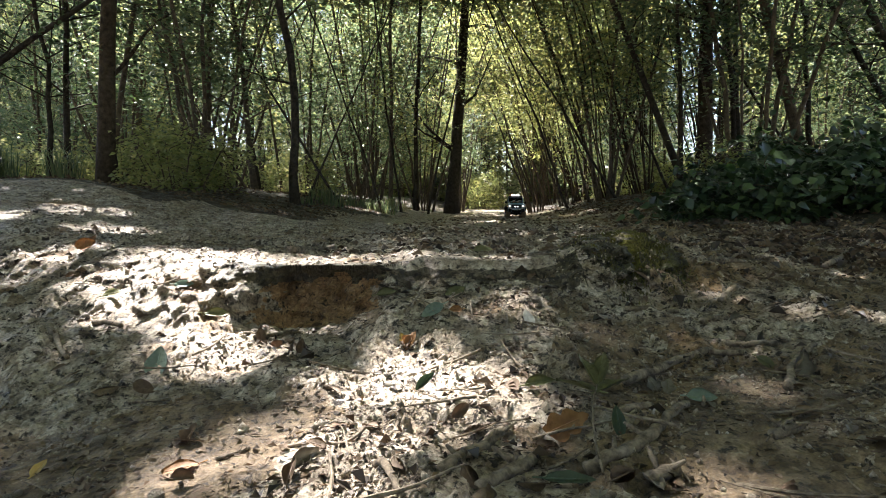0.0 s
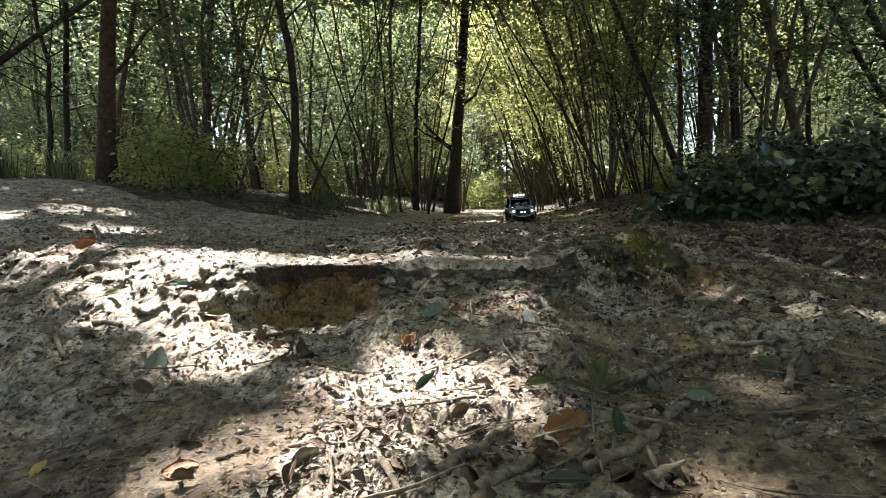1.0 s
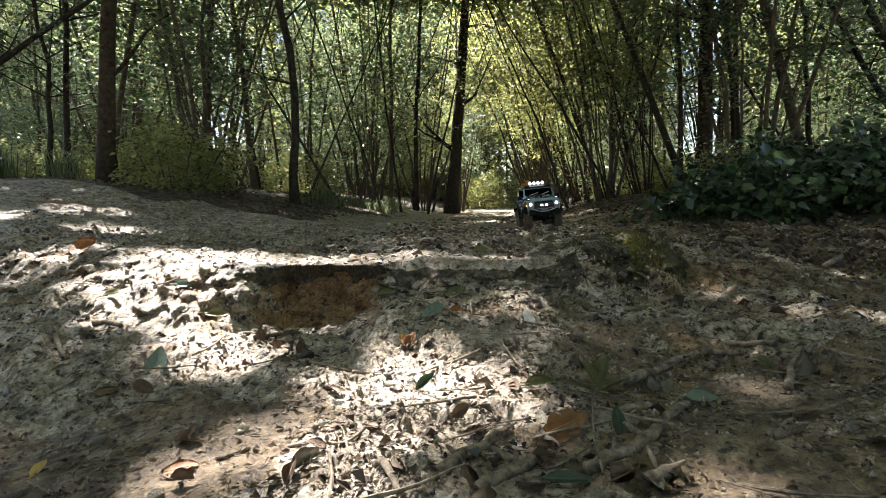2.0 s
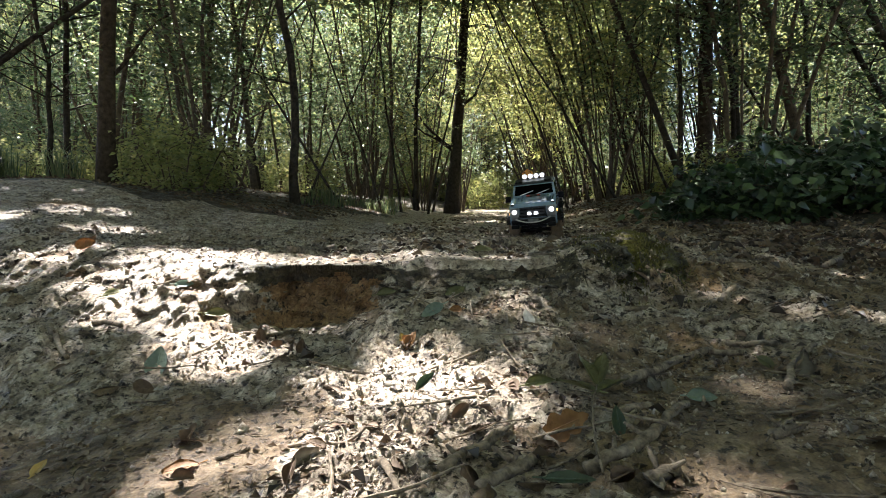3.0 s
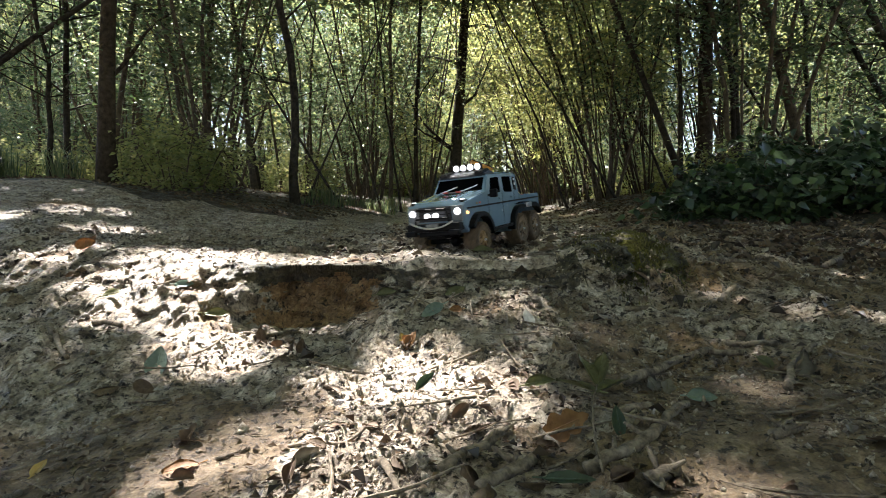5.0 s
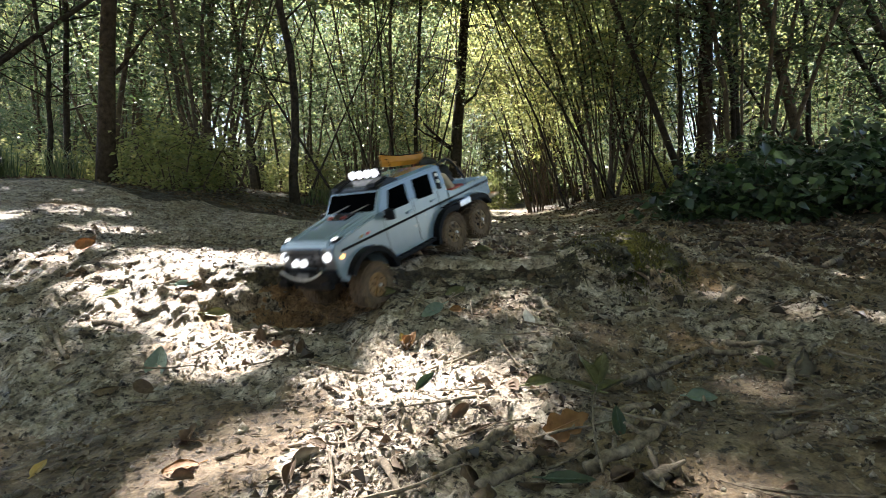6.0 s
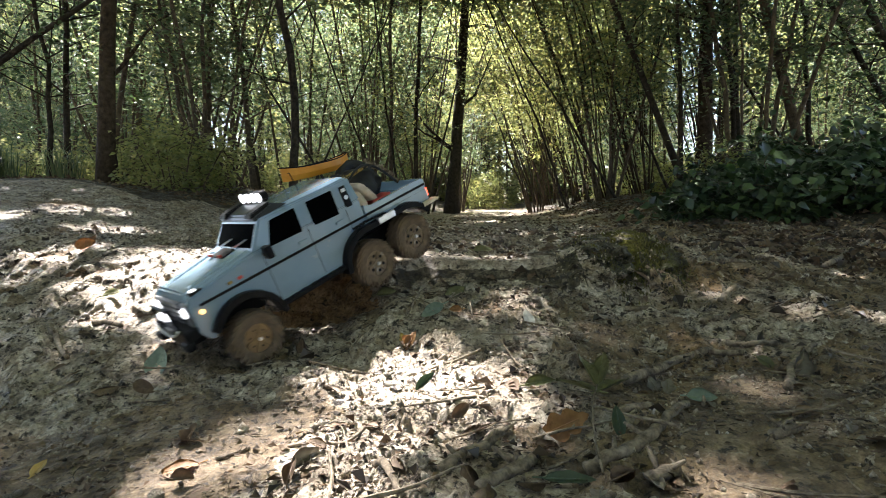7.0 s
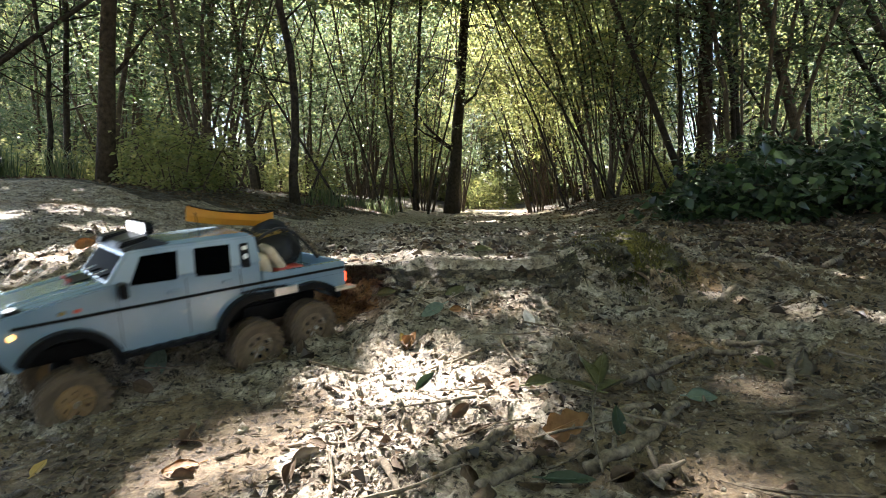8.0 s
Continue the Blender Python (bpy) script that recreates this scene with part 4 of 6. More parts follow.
# kinds that repeat through the wood
KINDS = [
    build_tree("coppice_tree", "many-stemmed coppice tree with thin brown stems", 11, 5.5, 0.026, stems=7, spread=0.55, limbs=4, limb_len=0.9, leaf_from=0.8, leaf=LEAF, place=at_ground(2.35, 8.2), anchors_per=8, group="coppice trees"),
    build_tree("coppice_tree", "many-stemmed coppice tree with arching stems", 12, 5.0, 0.021, (-0.16, -0.05), stems=7, spread=0.4, limbs=4, limb_len=0.8, leaf_from=1.0, leaf=LEAF_SUNLIT, place=at_ground(1.75, 10.6), anchors_per=8, group="coppice trees"),
    build_tree("young_tree", "young green tree with layered sprays of leaves", 13, 4.5, 0.03, limbs=22, limb_len=1.1, leaf_from=0.35, limb_from=0.3, leaf=LEAF, place=at_ground(-6.4, 9.0), anchors_per=11, group="young trees"),
    build_tree("young_tree", "young tree with yellow-green sprays of leaves", 14, 5.5, 0.035, limbs=26, limb_len=1.2, leaf_from=0.4, limb_from=0.3, leaf=LEAF_SUNLIT, place=at_ground(0.6, 17.0), anchors_per=11, group="young trees"),
    build_tree("forest_tree", "tall forest tree with a slim brown trunk", 15, 9.0, 0.10, limbs=26, limb_len=2.0, leaf_from=1.2, leaf_to=9, limb_from=1.0, leaf=LEAF, place=at_ground(-5.5, 10.5), anchors_per=12, spray_r=0.34, group="forest trees"),
    build_tree("forest_tree", "tall forest tree with a dark trunk", 16, 9.0, 0.13, limbs=26, limb_len=2.1, leaf_from=1.5, leaf_to=9, limb_from=1.2, leaf=LEAF_SUNLIT, bark=BARK_DARK, place=at_ground(6.0, 12.5), anchors_per=12, spray_r=0.34, group="forest trees"),
    # the shrub gets the brighter leaf, standing in for sun that misses it
    build_tree("shrub", "low green shrub of small leaves", 17, 0.7, 0.012, stems=8, spread=0.6, limbs=4, limb_len=0.4, leaf_from=0.04, limb_from=0.06, leaf=LEAF_SUNLIT, place=at_ground(-2.5, 5.9), anchors_per=6, per=11, spray_r=0.13, size=0.05, group="shrubs"),
    build_tree("coppice_tree", "many-stemmed coppice tree bowing over the track", 22, 5.2, 0.019, (-0.26, -0.03), stems=11, spread=0.42, limbs=4, limb_len=0.8, leaf_from=1.5, leaf=LEAF_SUNLIT, bark=BARK_BROWN, place=at_ground(2.62, 9.0), anchors_per=7, limb_from=1.4, group="coppice trees"),
]


def sky_gap(x, y, crown=0.6):
    """Bearings at which the wood is thin and low, for a crown of that radius."""
    return any(abs(x / max(y, 1) - q) < half + crown / max(y, 1) for q, half in ((-0.385, 0.022), (0.455, 0.04)))


def scatter():
    rng = np.random.RandomState(8)
    put = [(n[0], n[1]) for n in NAMED]

    def free(x, y, gap):
        return all((x - a) ** 2 + (y - b) ** 2 > gap * gap for a, b in put)

    def fill(kinds, count, y0, y1, left, right, gap, tries=6000, width=1.0):
        made = 0
        for _ in range(tries):
            y = y0 + (y1 - y0) * rng.uniform() ** 1.2
            x = rng.uniform(-1, 1) * (1.5 + width * y)
            m = x - 0.09 * y
            if -left < m < right or (y > 13 and sky_gap(x, y, 0.3)) or not free(x, y, gap):
                continue
            k = KINDS[kinds[rng.randint(len(kinds))]]
            ob = copy_thing(k, at_ground(x, y, rng.uniform(0, 360), 0.03))
            ob.scale = (rng.uniform(0.85, 1.2),) * 3
            put.append((x, y))
            made += 1
            if made == count:
                return

    fill([0, 1, 0], 26, 6.2, 17, 1.9, 1.35, 0.75, width=0.7)
    fill([2, 2, 3], 44, 8.5, 21, 2.0, 1.6, 0.8, width=0.85)
    fill([4, 5], 46, 9, 34, 2.4, 2.2, 1.5, width=0.95)
    fill([3, 2, 1], 40, 18, 42, 2.0, 2.0, 1.2, width=0.6)
    fill([6], 20, 4.9, 14, 1.95, 1.9, 0.45, width=0.75)


scatter()
# unseen trees behind and beside the view, added to darken the window reflections
for i in range(16):
    a = 0.8 + 0.22 * i
    rad = 5.5 + 1.8 * math.sin(i * 2.4) ** 2
    x, y = rad * math.sin(a), -1.0 - rad * abs(math.cos(a)) * 0.8 + (1.2 if abs(math.sin(a)) > 0.9 else 0)
    copy_thing(KINDS[(4, 3, 2, 5)[i % 4]], at_ground(x, y, 40 * i, 0.05))
for x, y, k, turn, sc in ((1.3, 21, 3, 40, 1.0), (2.6, 23, 3, 160, 1.1), (3.9, 25, 5, 10, 1.0), (0.9, 26, 5, 80, 0.9), (2.2, 29, 5, 200, 1.2), (3.2, 31, 4, 20, 1.3), (1.7, 19.5, 6, 20, 2.2), (5.0, 28, 3, 300, 1.3), (1.0, 15.5, 6, 70, 1.5)):
    copy_thing(KINDS[k], at_ground(x, y, turn)).scale = (sc,) * 3


# coppice along both edges of the track, arching over it
for x, y, k, turn, sc in ((3.05, 8.6, 7, 12, 0.95), (2.75, 11.2, 7, -14, 1.0), (2.6, 13.6, 7, 8, 1.1), (3.6, 10.4, 7, 10, 1.05), (2.2, 10.0, 1, 5, 0.9), (2.75, 16.0, 7, -6, 1.15), (4.4, 9.3, 7, 20, 1.0), (-0.35, 10.6, 0, 40, 0.95), (0.35, 11.8, 0, 110, 0.9), (-1.2, 10.0, 0, 310, 0.9)):
    copy_thing(KINDS[k], at_ground(x, y, turn, 0.03)).scale = (sc,) * 3
# the far wood closes the view
rng_f = np.random.RandomState(77)
for i in range(70):
    y = 17 + 14 * rng_f.uniform() ** 0.8
    x = 0.09 * 20 + rng_f.uniform(-1, 1) * (6 + 0.75 * y)
    if (abs(x - 0.09 * y) < 1.3 and y < 24) or sky_gap(x, y, 0.9):
        continue
    copy_thing(KINDS[(2, 3, 2, 3, 5)[i % 5]], at_ground(x, y, rng_f.uniform(0, 360), 0.2)).scale = (rng_f.uniform(1.3, 2.2),) * 3
for i in range(40):
    y = 17 + 10 * rng_f.uniform()
    x = rng_f.uniform(-1, 1) * 0.8 * y
    if -1.8 < x - 0.09 * y < 1.5:
        continue
    copy_thing(KINDS[6], at_ground(x, y, rng_f.uniform(0, 360), 0.1)).scale = (rng_f.uniform(1.6, 3.0),) * 3


for i in range(64):
    y = 20 + 15 * ((i * 0.618) % 1.0)
    x = 0.09 * y + (i - 32) * 0.62 + 0.4 * math.sin(3.3 * i)
    if abs(x - 0.09 * y) < 1.2 and y < 27:
        continue
    copy_thing(KINDS[6], at_ground(x, y, 67 * i, 0.1)).scale = (2.6 + 1.6 * ((i * 0.37) % 1.0),) * 3
# a belt of full-leaved trees further off shuts out most of the sky
FAR = [build_tree("far_tree", label, seed, 13, 0.13, limbs=64, limb_len=3.0, leaf_from=0.5, leaf_to=15, limb_from=0.6, anchors_per=13, per=12, spray_r=0.5, size=0.15, bark=BARK, leaf=leaf, place=at_ground(x, y), group="far trees")
       for label, seed, leaf, x, y in (("full green tree deep in the wood", 19, LEAF, -3.5, 24.0), ("full yellow-green tree deep in the wood", 20, LEAF_SUNLIT, 5.5, 23.0))]
for row, (y0, step, off) in enumerate(((25.0, 3.1, 0.0), (30.5, 3.3, 1.5), (37.0, 3.6, 0.6))):
    for i in range(-9, 11):
        x = 2.0 + off + i * step + 0.7 * math.sin(5.1 * i + row)
        y = y0 + 1.6 * math.sin(2.3 * i + 1.7 * row)
        if sky_gap(x, y, 1.1):
            continue
        copy_thing(FAR[(i + row) % 2], at_ground(x, y, 61 * i + 17 * row, 0.1)).scale = (0.85 + 0.3 * abs(math.sin(1.7 * i + row)),) * 3


for x, y, k, sc in ((-1.7, 24.5, 1, 1.1), (-3.4, 29.0, 0, 1.15), (-0.6, 33.0, 1, 1.2), (10.6, 17.0, 0, 0.9), (13.5, 20.5, 1, 1.0), (9.3, 13.2, 0, 0.75)):
    copy_thing(FAR[k], at_ground(x, y, 90 * x, 0.1)).scale = (sc,) * 3
# unseen full-leaved trees behind the camera, added to keep sky off the windscreen
for i in range(15):
    a = math.pi * (0.46 + 1.08 * i / 14)
    rad = 10.5 + 2.5 * ((i * 0.618) % 1.0)
    copy_thing(FAR[i % 2], at_ground(rad * math.sin(a), rad * math.cos(a) - 1.0, 53 * i, 0.1)).scale = (0.9 + 0.2 * ((i * 0.37) % 1.0),) * 3


# tall trees: bare below, their crowns close the roof of the wood
TALL = build_tree("tall_tree", "tall forest tree with a bare trunk and high crown", 18, 14, 0.16, limbs=34, limb_len=3.4, leaf_from=7.0, leaf_to=15, limb_from=7.5, anchors_per=16, per=11, spray_r=0.6, size=0.19, bark=BARK, place=at_ground(7.5, 15), group="tall trees")
for i in range(38):
    y = -9 + 44 * ((i * 0.618) % 1.0)
    x = 0.09 * max(y, 0) + (-1 if i % 2 else 1) * (3.2 + 15 * ((i * 0.414 + 0.13) % 1.0) * (0.4 + max(y, 0) / 30))
    if (-11.5 < x < 0 and 2.5 < y < 14) or (abs(x) < 4.5 and -4 < y < 8) or (y > 4 and abs(x - 0.09 * y) < 2.2) or (y > 4 and sky_gap(x, y, 1.4)):
        continue
    copy_thing(TALL, at_ground(x, y, 77 * i, 0.05)).scale = (0.9 + 0.25 * ((i * 0.37) % 1.0),) * 3


# brambles on the bank
def build_bramble(x, y, sx, sy, sz, seed, count):
    rng = np.random.RandomState(seed)
    t = empty("bramble_bush", at_ground(x, y))
    tagged(t, "dark green bramble bush sprawling over the bank", "bush", "bramble bushes")
    anchors = []
    for s in range(15):
        a = rng.uniform(0, 2 * math.pi)
        line = bent(rng, (rng.uniform(-0.6, 0.6) * sx, rng.uniform(-0.6, 0.6) * sy, -0.03), (math.cos(a) * 0.8, math.sin(a) * 0.8, 1.1), sz * rng.uniform(1.2, 2.2), 9, 0.12, 0.14)
        bm = bmesh.new()
        tube(bm, line, [0.006 * (1 - 0.08 * j) for j in range(10)], 5)
        part("cane", bm, TWIG, t, smooth_shade=True)
        anchors += [p for p in line[2:] if p.z > 0]
    n = count
    p = rng.normal(0, 1, (n, 3))
    p /= np.linalg.norm(p, axis=1, keepdims=True)
    p *= (rng.uniform(0.35, 1.0, n) ** 0.4)[:, None] * (1 + 0.3 * np.sin(p[:, :1] * 5 + seed) * np.cos(p[:, 1:2] * 4))
    p = np.stack([p[:, 0] * sx, p[:, 1] * sy, np.abs(p[:, 2]) * sz * 0.9 - 0.04], 1)
    c = np.concatenate([p, np.repeat(np.array(anchors), 6, 0) + rng.normal(0, 0.06, (len(anchors) * 6, 3))])
    m = len(c)
    d = np.stack([rng.normal(0, 1, m), rng.normal(0, 1, m), rng.normal(-0.3, 0.5, m)], 1)
    nn = np.stack([rng.normal(0, 0.5, m), rng.normal(-0.3, 0.5, m), np.ones(m)], 1)
    L = rng.uniform(0.03, 0.085, m)
    v, f = ovate_arrays(c, d, nn, L, L * 0.78)
    mesh_from("leaves", v, f, [BRAMBLE], t)
    return t


for i, b in enumerate(((1.62, 3.4, 0.26, 0.3, 0.13), (1.92, 3.3, 0.36, 0.35, 0.24), (2.35, 3.4, 0.5, 0.42, 0.35), (2.9, 3.6, 0.6, 0.5, 0.44), (2.3, 4.5, 0.45, 0.4, 0.2), (3.0, 4.8, 0.6, 0.4, 0.45), (3.7, 4.3, 0.7, 0.5, 0.55))):
    build_bramble(*b, 300 + i, 2600)


# grass tufts at the foot of the bank, and long blades at the edge
def build_tuft(x, y, n, h, seed, mat, label):
    rng = np.random.RandomState(seed)
    a = rng.uniform(0, 2 * math.pi, n)
    base = np.stack([rng.normal(0, 0.07, n), rng.normal(0, 0.05, n), np.full(n, -0.02)], 1)
    reach = rng.uniform(0.2, 0.9, n) * h
    mid = base + np.stack([np.cos(a) * reach * 0.35, np.sin(a) * reach * 0.35, h * rng.uniform(0.55, 0.9, n)], 1)
    tip = base + np.stack([np.cos(a) * reach, np.sin(a) * reach, h * rng.uniform(0.45, 1.1, n)], 1)
    s = np.stack([-np.sin(a), np.cos(a), 0 * a], 1) * 0.004
    v = np.stack([base - s, base + s, mid + s * 0.9, mid - s * 0.9, tip], 1).reshape(-1, 3)
    b = np.arange(n) * 5
    f = [(int(k), int(k + 1), int(k + 2), int(k + 3)) for k in b] + [(int(k + 3), int(k + 2), int(k + 4)) for k in b]
    ob = mesh_from("grass_tuft", v, f, [mat])
    ob.matrix_basis = at_ground(x, y)
    return tagged(ob, label, "grass", "grass tufts", "stuff")


rng_t = np.random.RandomState(3)
for i in range(13):
    y = rng_t.uniform(5.8, 9.0)
    build_tuft(-1.55 + 0.09 * y + rng_t.uniform(-0.7, 0.25), y, 45, rng_t.uniform(0.12, 0.28), 500 + i, LEAF, "tuft of long arching grass blades")
for i in range(9):
    build_tuft(rng_t.uniform(-4.6, -3.2), rng_t.uniform(4.6, 5.6), 60, rng_t.uniform(0.25, 0.5), 560 + i, LEAF, "tuft of long pale grass in the shade")


# ---- unseen tall trees, added so their crowns break the sun into spots on the track ----
# where the sun comes through: centre, half sizes and how much of the foliage is left there
GAPS = [
    (-0.14, 0.89, 0.14, 0.12, 0.0), (-0.28, 0.72, 0.14, 0.10, 0.15), (-0.12, 0.99, 0.10, 0.08, 0.1), (0.02, 1.0, 0.10, 0.10, 0.48), (-0.52, 1.27, 0.10, 0.075, 0.0), (-0.80, 1.61, 0.24, 0.19, 0.0),
    (-1.27, 1.85, 0.11, 0.09, 0.0), (-0.35, 1.52, 0.29, 0.065, 0.0), (-0.08, 1.54, 0.16, 0.05, 0.15), (0.15, 1.58, 0.18, 0.06, 0.4), (-1.98, 3.18, 0.20, 0.16, 0.0),
    (-1.62, 2.75, 0.20, 0.10, 0.0), (-2.3, 2.85, 0.20, 0.10, 0.0), (-1.04, 7.2, 0.30, 0.25, 0.0), (0.14, 1.21, 0.07, 0.08, 0.35), (0.11, 1.05, 0.08, 0.07, 0.35), (0.06, 0.86, 0.08, 0.07, 0.48), (-0.95, 1.30, 0.16, 0.12, 0.6), (-0.6, 1.40, 0.13, 0.10, 0.3),
    (0.0, 1.95, 0.45, 0.16, 0.45), (0.5, 5.5, 0.25, 0.2, 0.2), (1.6, 6.3, 0.2, 0.2, 0.1), (-1.25, 4.6, 0.25, 0.2, 0.3),
    (-0.36, 0.86, 0.30, 0.22, 0.84), (-0.78, 1.12, 0.30, 0.22, 0.86), (0.12, 1.32, 0.25, 0.18, 0.82), (0.35, 2.3, 0.6, 0.4, 0.68), (0.0, 0.73, 0.12, 0.08, 0.88), (-0.3, 2.6, 0.7, 0.5, 0.78), (0.3, 3.6, 0.6, 0.6, 0.78),
]


def build_canopy(x, y, seed, side):
    rng = np.random.RandomState(seed)
    t = empty("overhanging_tree", at_ground(x, y))
    tagged(t, "unseen tall tree, its leafy crown laid out to shade the track", "tree", "overhanging trees")
    base = np.array(at_ground(x, y).translation)
    bm = bmesh.new()
    tube(bm, [(0, 0, -0.2), (0.02, 0, 1.2), (0.05 * side, 0.05, 2.8), (0.12 * side, 0.1, 4.4), (0.2 * side, 0.1, 6.2)], [0.2, 0.15, 0.13, 0.1, 0.04], 12)
    part("trunk", bm, BARK, t, smooth_shade=True)
    for k in range(9):
        bm = bmesh.new()
        z = 3.4 + 0.3 * k
        line = bent(rng, (0.1 * side, 0.08, z), (side * 0.9, rng.uniform(-0.8, 0.8), 0.25), 3.4, 8, 0.08, 0.01)
        tube(bm, line, [0.05 * (1 - 0.1 * j) for j in range(9)], 6)
        part("limb", bm, BARK, t, smooth_shade=True)
    n = 100000
    g = np.stack([rng.uniform(-5.6, 5.8, n), rng.uniform(-2.6, 8.6, n)], 1)
    keep = (g[:, 0] < 0.1 + 0.8 * np.sin(g[:, 1] * 1.3)) if side > 0 else (g[:, 0] >= 0.1 + 0.8 * np.sin(g[:, 1] * 1.3))
    out = np.hypot(np.maximum(np.abs(g[:, 0] - 0.1) - 3.5, 0), np.maximum(np.abs(g[:, 1] - 3.8) - 3.7, 0))
    out = out + 0.9 * fbm(g[:, 0], g[:, 1], 0.9, 3, 89) * smooth(out, 0, 0.5)
    chance = 1 - 0.85 * smooth(out, 0.2, 1.5)
    warp = 0.35 * fbm(g[:, 0], g[:, 1], 0.12, 2, 81)
    for cx, cy, rx, ry, left in GAPS:
        q = np.hypot((g[:, 0] - cx) / (rx + 0.05), (g[:, 1] - cy) / (ry + 0.05)) + warp
        chance = np.where(q < 1, np.minimum(chance, left), chance)
    keep &= (rng.uniform(size=n) < chance) & ~((g[:, 0] < -1.7) & (g[:, 1] > 5.4))
    g = g[keep]
    h = rng.uniform(3.6, 5.6, len(g))
    c = np.stack([g[:, 0] + SUN.x / SUN.z * h, g[:, 1] + SUN.y / SUN.z * h, h + 0.1], 1) - base
    m = len(c)
    d = rng.normal(0, 1, (m, 3)) * (1, 1, 0.4)
    nn = np.stack([rng.normal(0, 0.4, m), rng.normal(0, 0.4, m), np.ones(m)], 1)
    L = rng.uniform(0.10, 0.17, m)
    v, f = leaf_arrays(c - d / np.linalg.norm(d, axis=1, keepdims=True) * L[:, None] * 0.5, d, nn, L, L * 0.7)
    mesh_from("crown", v, f, [LEAF], t, False)
    # the outer crown, looser, thinning out unevenly
    n = 30000
    g = np.stack([rng.uniform(-9, 9, n), rng.uniform(-7, 15, n)], 1)
    far = np.hypot(g[:, 0] / 8.5, (g[:, 1] - 3.5) / 11.5) + 0.5 * fbm(g[:, 0], g[:, 1], 1.6, 3, 85)
    clump = fbm(g[:, 0], g[:, 1], 0.7, 3, 87)
    core = (np.abs(g[:, 0] - 0.1) < 3.4 + 0.5 * fbm(g[:, 1], g[:, 0], 0.6, 2, 88)) & (np.abs(g[:, 1] - 3.9) < 3.7)
    keep = ~core & (far < 1) & (clump > -0.2) & ~((g[:, 0] < -1.8) & (g[:, 1] > 5.3)) & ~((g[:, 0] > 0.9) & (g[:, 0] < 4.0) & (g[:, 1] > 10.3)) & ((g[:, 0] < 0) == (side > 0))
    g = g[keep]
    h = rng.uniform(4.2, 6.4, len(g))
    c = np.stack([g[:, 0] + SUN.x / SUN.z * h, g[:, 1] + SUN.y / SUN.z * h, h + 0.1], 1) - base
    m = len(c)
    d = rng.normal(0, 1, (m, 3)) * (1, 1, 0.4)
    nn = np.stack([rng.normal(0, 0.4, m), rng.normal(0, 0.4, m), np.ones(m)], 1)
    L = rng.uniform(0.13, 0.24, m)
    v, f = leaf_arrays(c, d, nn, L, L * 0.7)
    mesh_from("outer_crown", v, f, [LEAF], t, False)


build_canopy(-5.2, 3.4, 901, 1)
build_canopy(4.6, 3.0, 902, -1)


# ---- what lies on the ground ----
def lying(x, y, turn=0.0, lift=0.002, tilt=(0, 0), reach=0.012):
    """A pose on the ground at (x, y), lying to its slope and on its bumps."""
    e = max(reach, 0.008)
    gx = float(ground_z(x + e, y) - ground_z(x - e, y)) / (2 * e)
    gy = float(ground_z(x, y + e) - ground_z(x, y - e)) / (2 * e)
    gx, gy = max(-0.45, min(0.45, gx)), max(-0.45, min(0.45, gy))
    a, r = np.arange(12) * 0.5236, e * np.where(np.arange(12) % 2, 0.5, 1.0)
    dx, dy = np.append(np.cos(a) * r, 0), np.append(np.sin(a) * r, 0)
    over = ground_z(x + dx, y + dy) - gx * dx - gy * dy
    z = 0.35 * float(over.mean()) + 0.65 * float(over.max())
    q = Vector((0, 0, 1)).rotation_difference(Vector((-gx, -gy, 1)).normalized()).to_matrix().to_4x4()
    return Matrix.Translation((x, y, z + lift)) @ q @ pose(0, 0, 0, tilt[0], tilt[1]) @ pose(0, 0, 0, 0, 0, turn)


def leaf_mesh(name, length, width, curl, mat, lobes=0, seed=0, point=1.0):
    """A leaf with a midrib, a curled blade and real thickness."""
    rng = np.random.RandomState(seed)
    bm = bmesh.new()
    nu, nv = 12, 3
    rows = []
    w1, w2 = rng.uniform(-1, 1, 2)
    for i in range(nu + 1):
        u = i / nu
        w = width * 0.5 * (math.sin(math.pi * u ** 0.85) ** (0.8 * point)) + 0.0006
        if lobes:
            w *= 0.62 + 0.38 * abs(math.cos(math.pi * lobes * u))
        row = []
        for j in range(-nv, nv + 1):
            v = j / nv
            z = curl * length * (0.9 * (v * w / (width * 0.5)) ** 2 + w1 * 0.5 * u * u * v + 0.6 * (u - 0.4) ** 2 + 0.15 * w2 * math.sin(5 * u + 2 * v)) + 0.0012 * abs(math.sin(9 * u + 3 * abs(v)))
            row.append(bm.verts.new((u * length - length * 0.5, v * w, z)))
        rows.append(row)
    for a, b in zip(rows, rows[1:]):
        for j in range(2 * nv):
            bm.faces.new((a[j], a[j + 1], b[j + 1], b[j]))
    r = bmesh.ops.solidify(bm, geom=list(bm.faces), thickness=0.0005)
    tube(bm, [(-length * 0.5 - length * 0.22, 0.004 * w1, 0.001 + curl * length * 0.25), (-length * 0.4, 0, 0.0008 + curl * length * 0.1), (0, 0, 0.0012 + curl * length * 0.02), (length * 0.42, 0, 0.0008 + curl * length * 0.1)], [0.0011, 0.001, 0.0008, 0.0003], 5)
    bmesh.ops.recalc_face_normals(bm, faces=bm.faces)
    me = bpy.data.meshes.new(name)
    bm.to_mesh(me)
    bm.free()
    me.materials.append(mat)
    me.polygons.foreach_set("use_smooth", [True] * len(me.polygons))
    return me


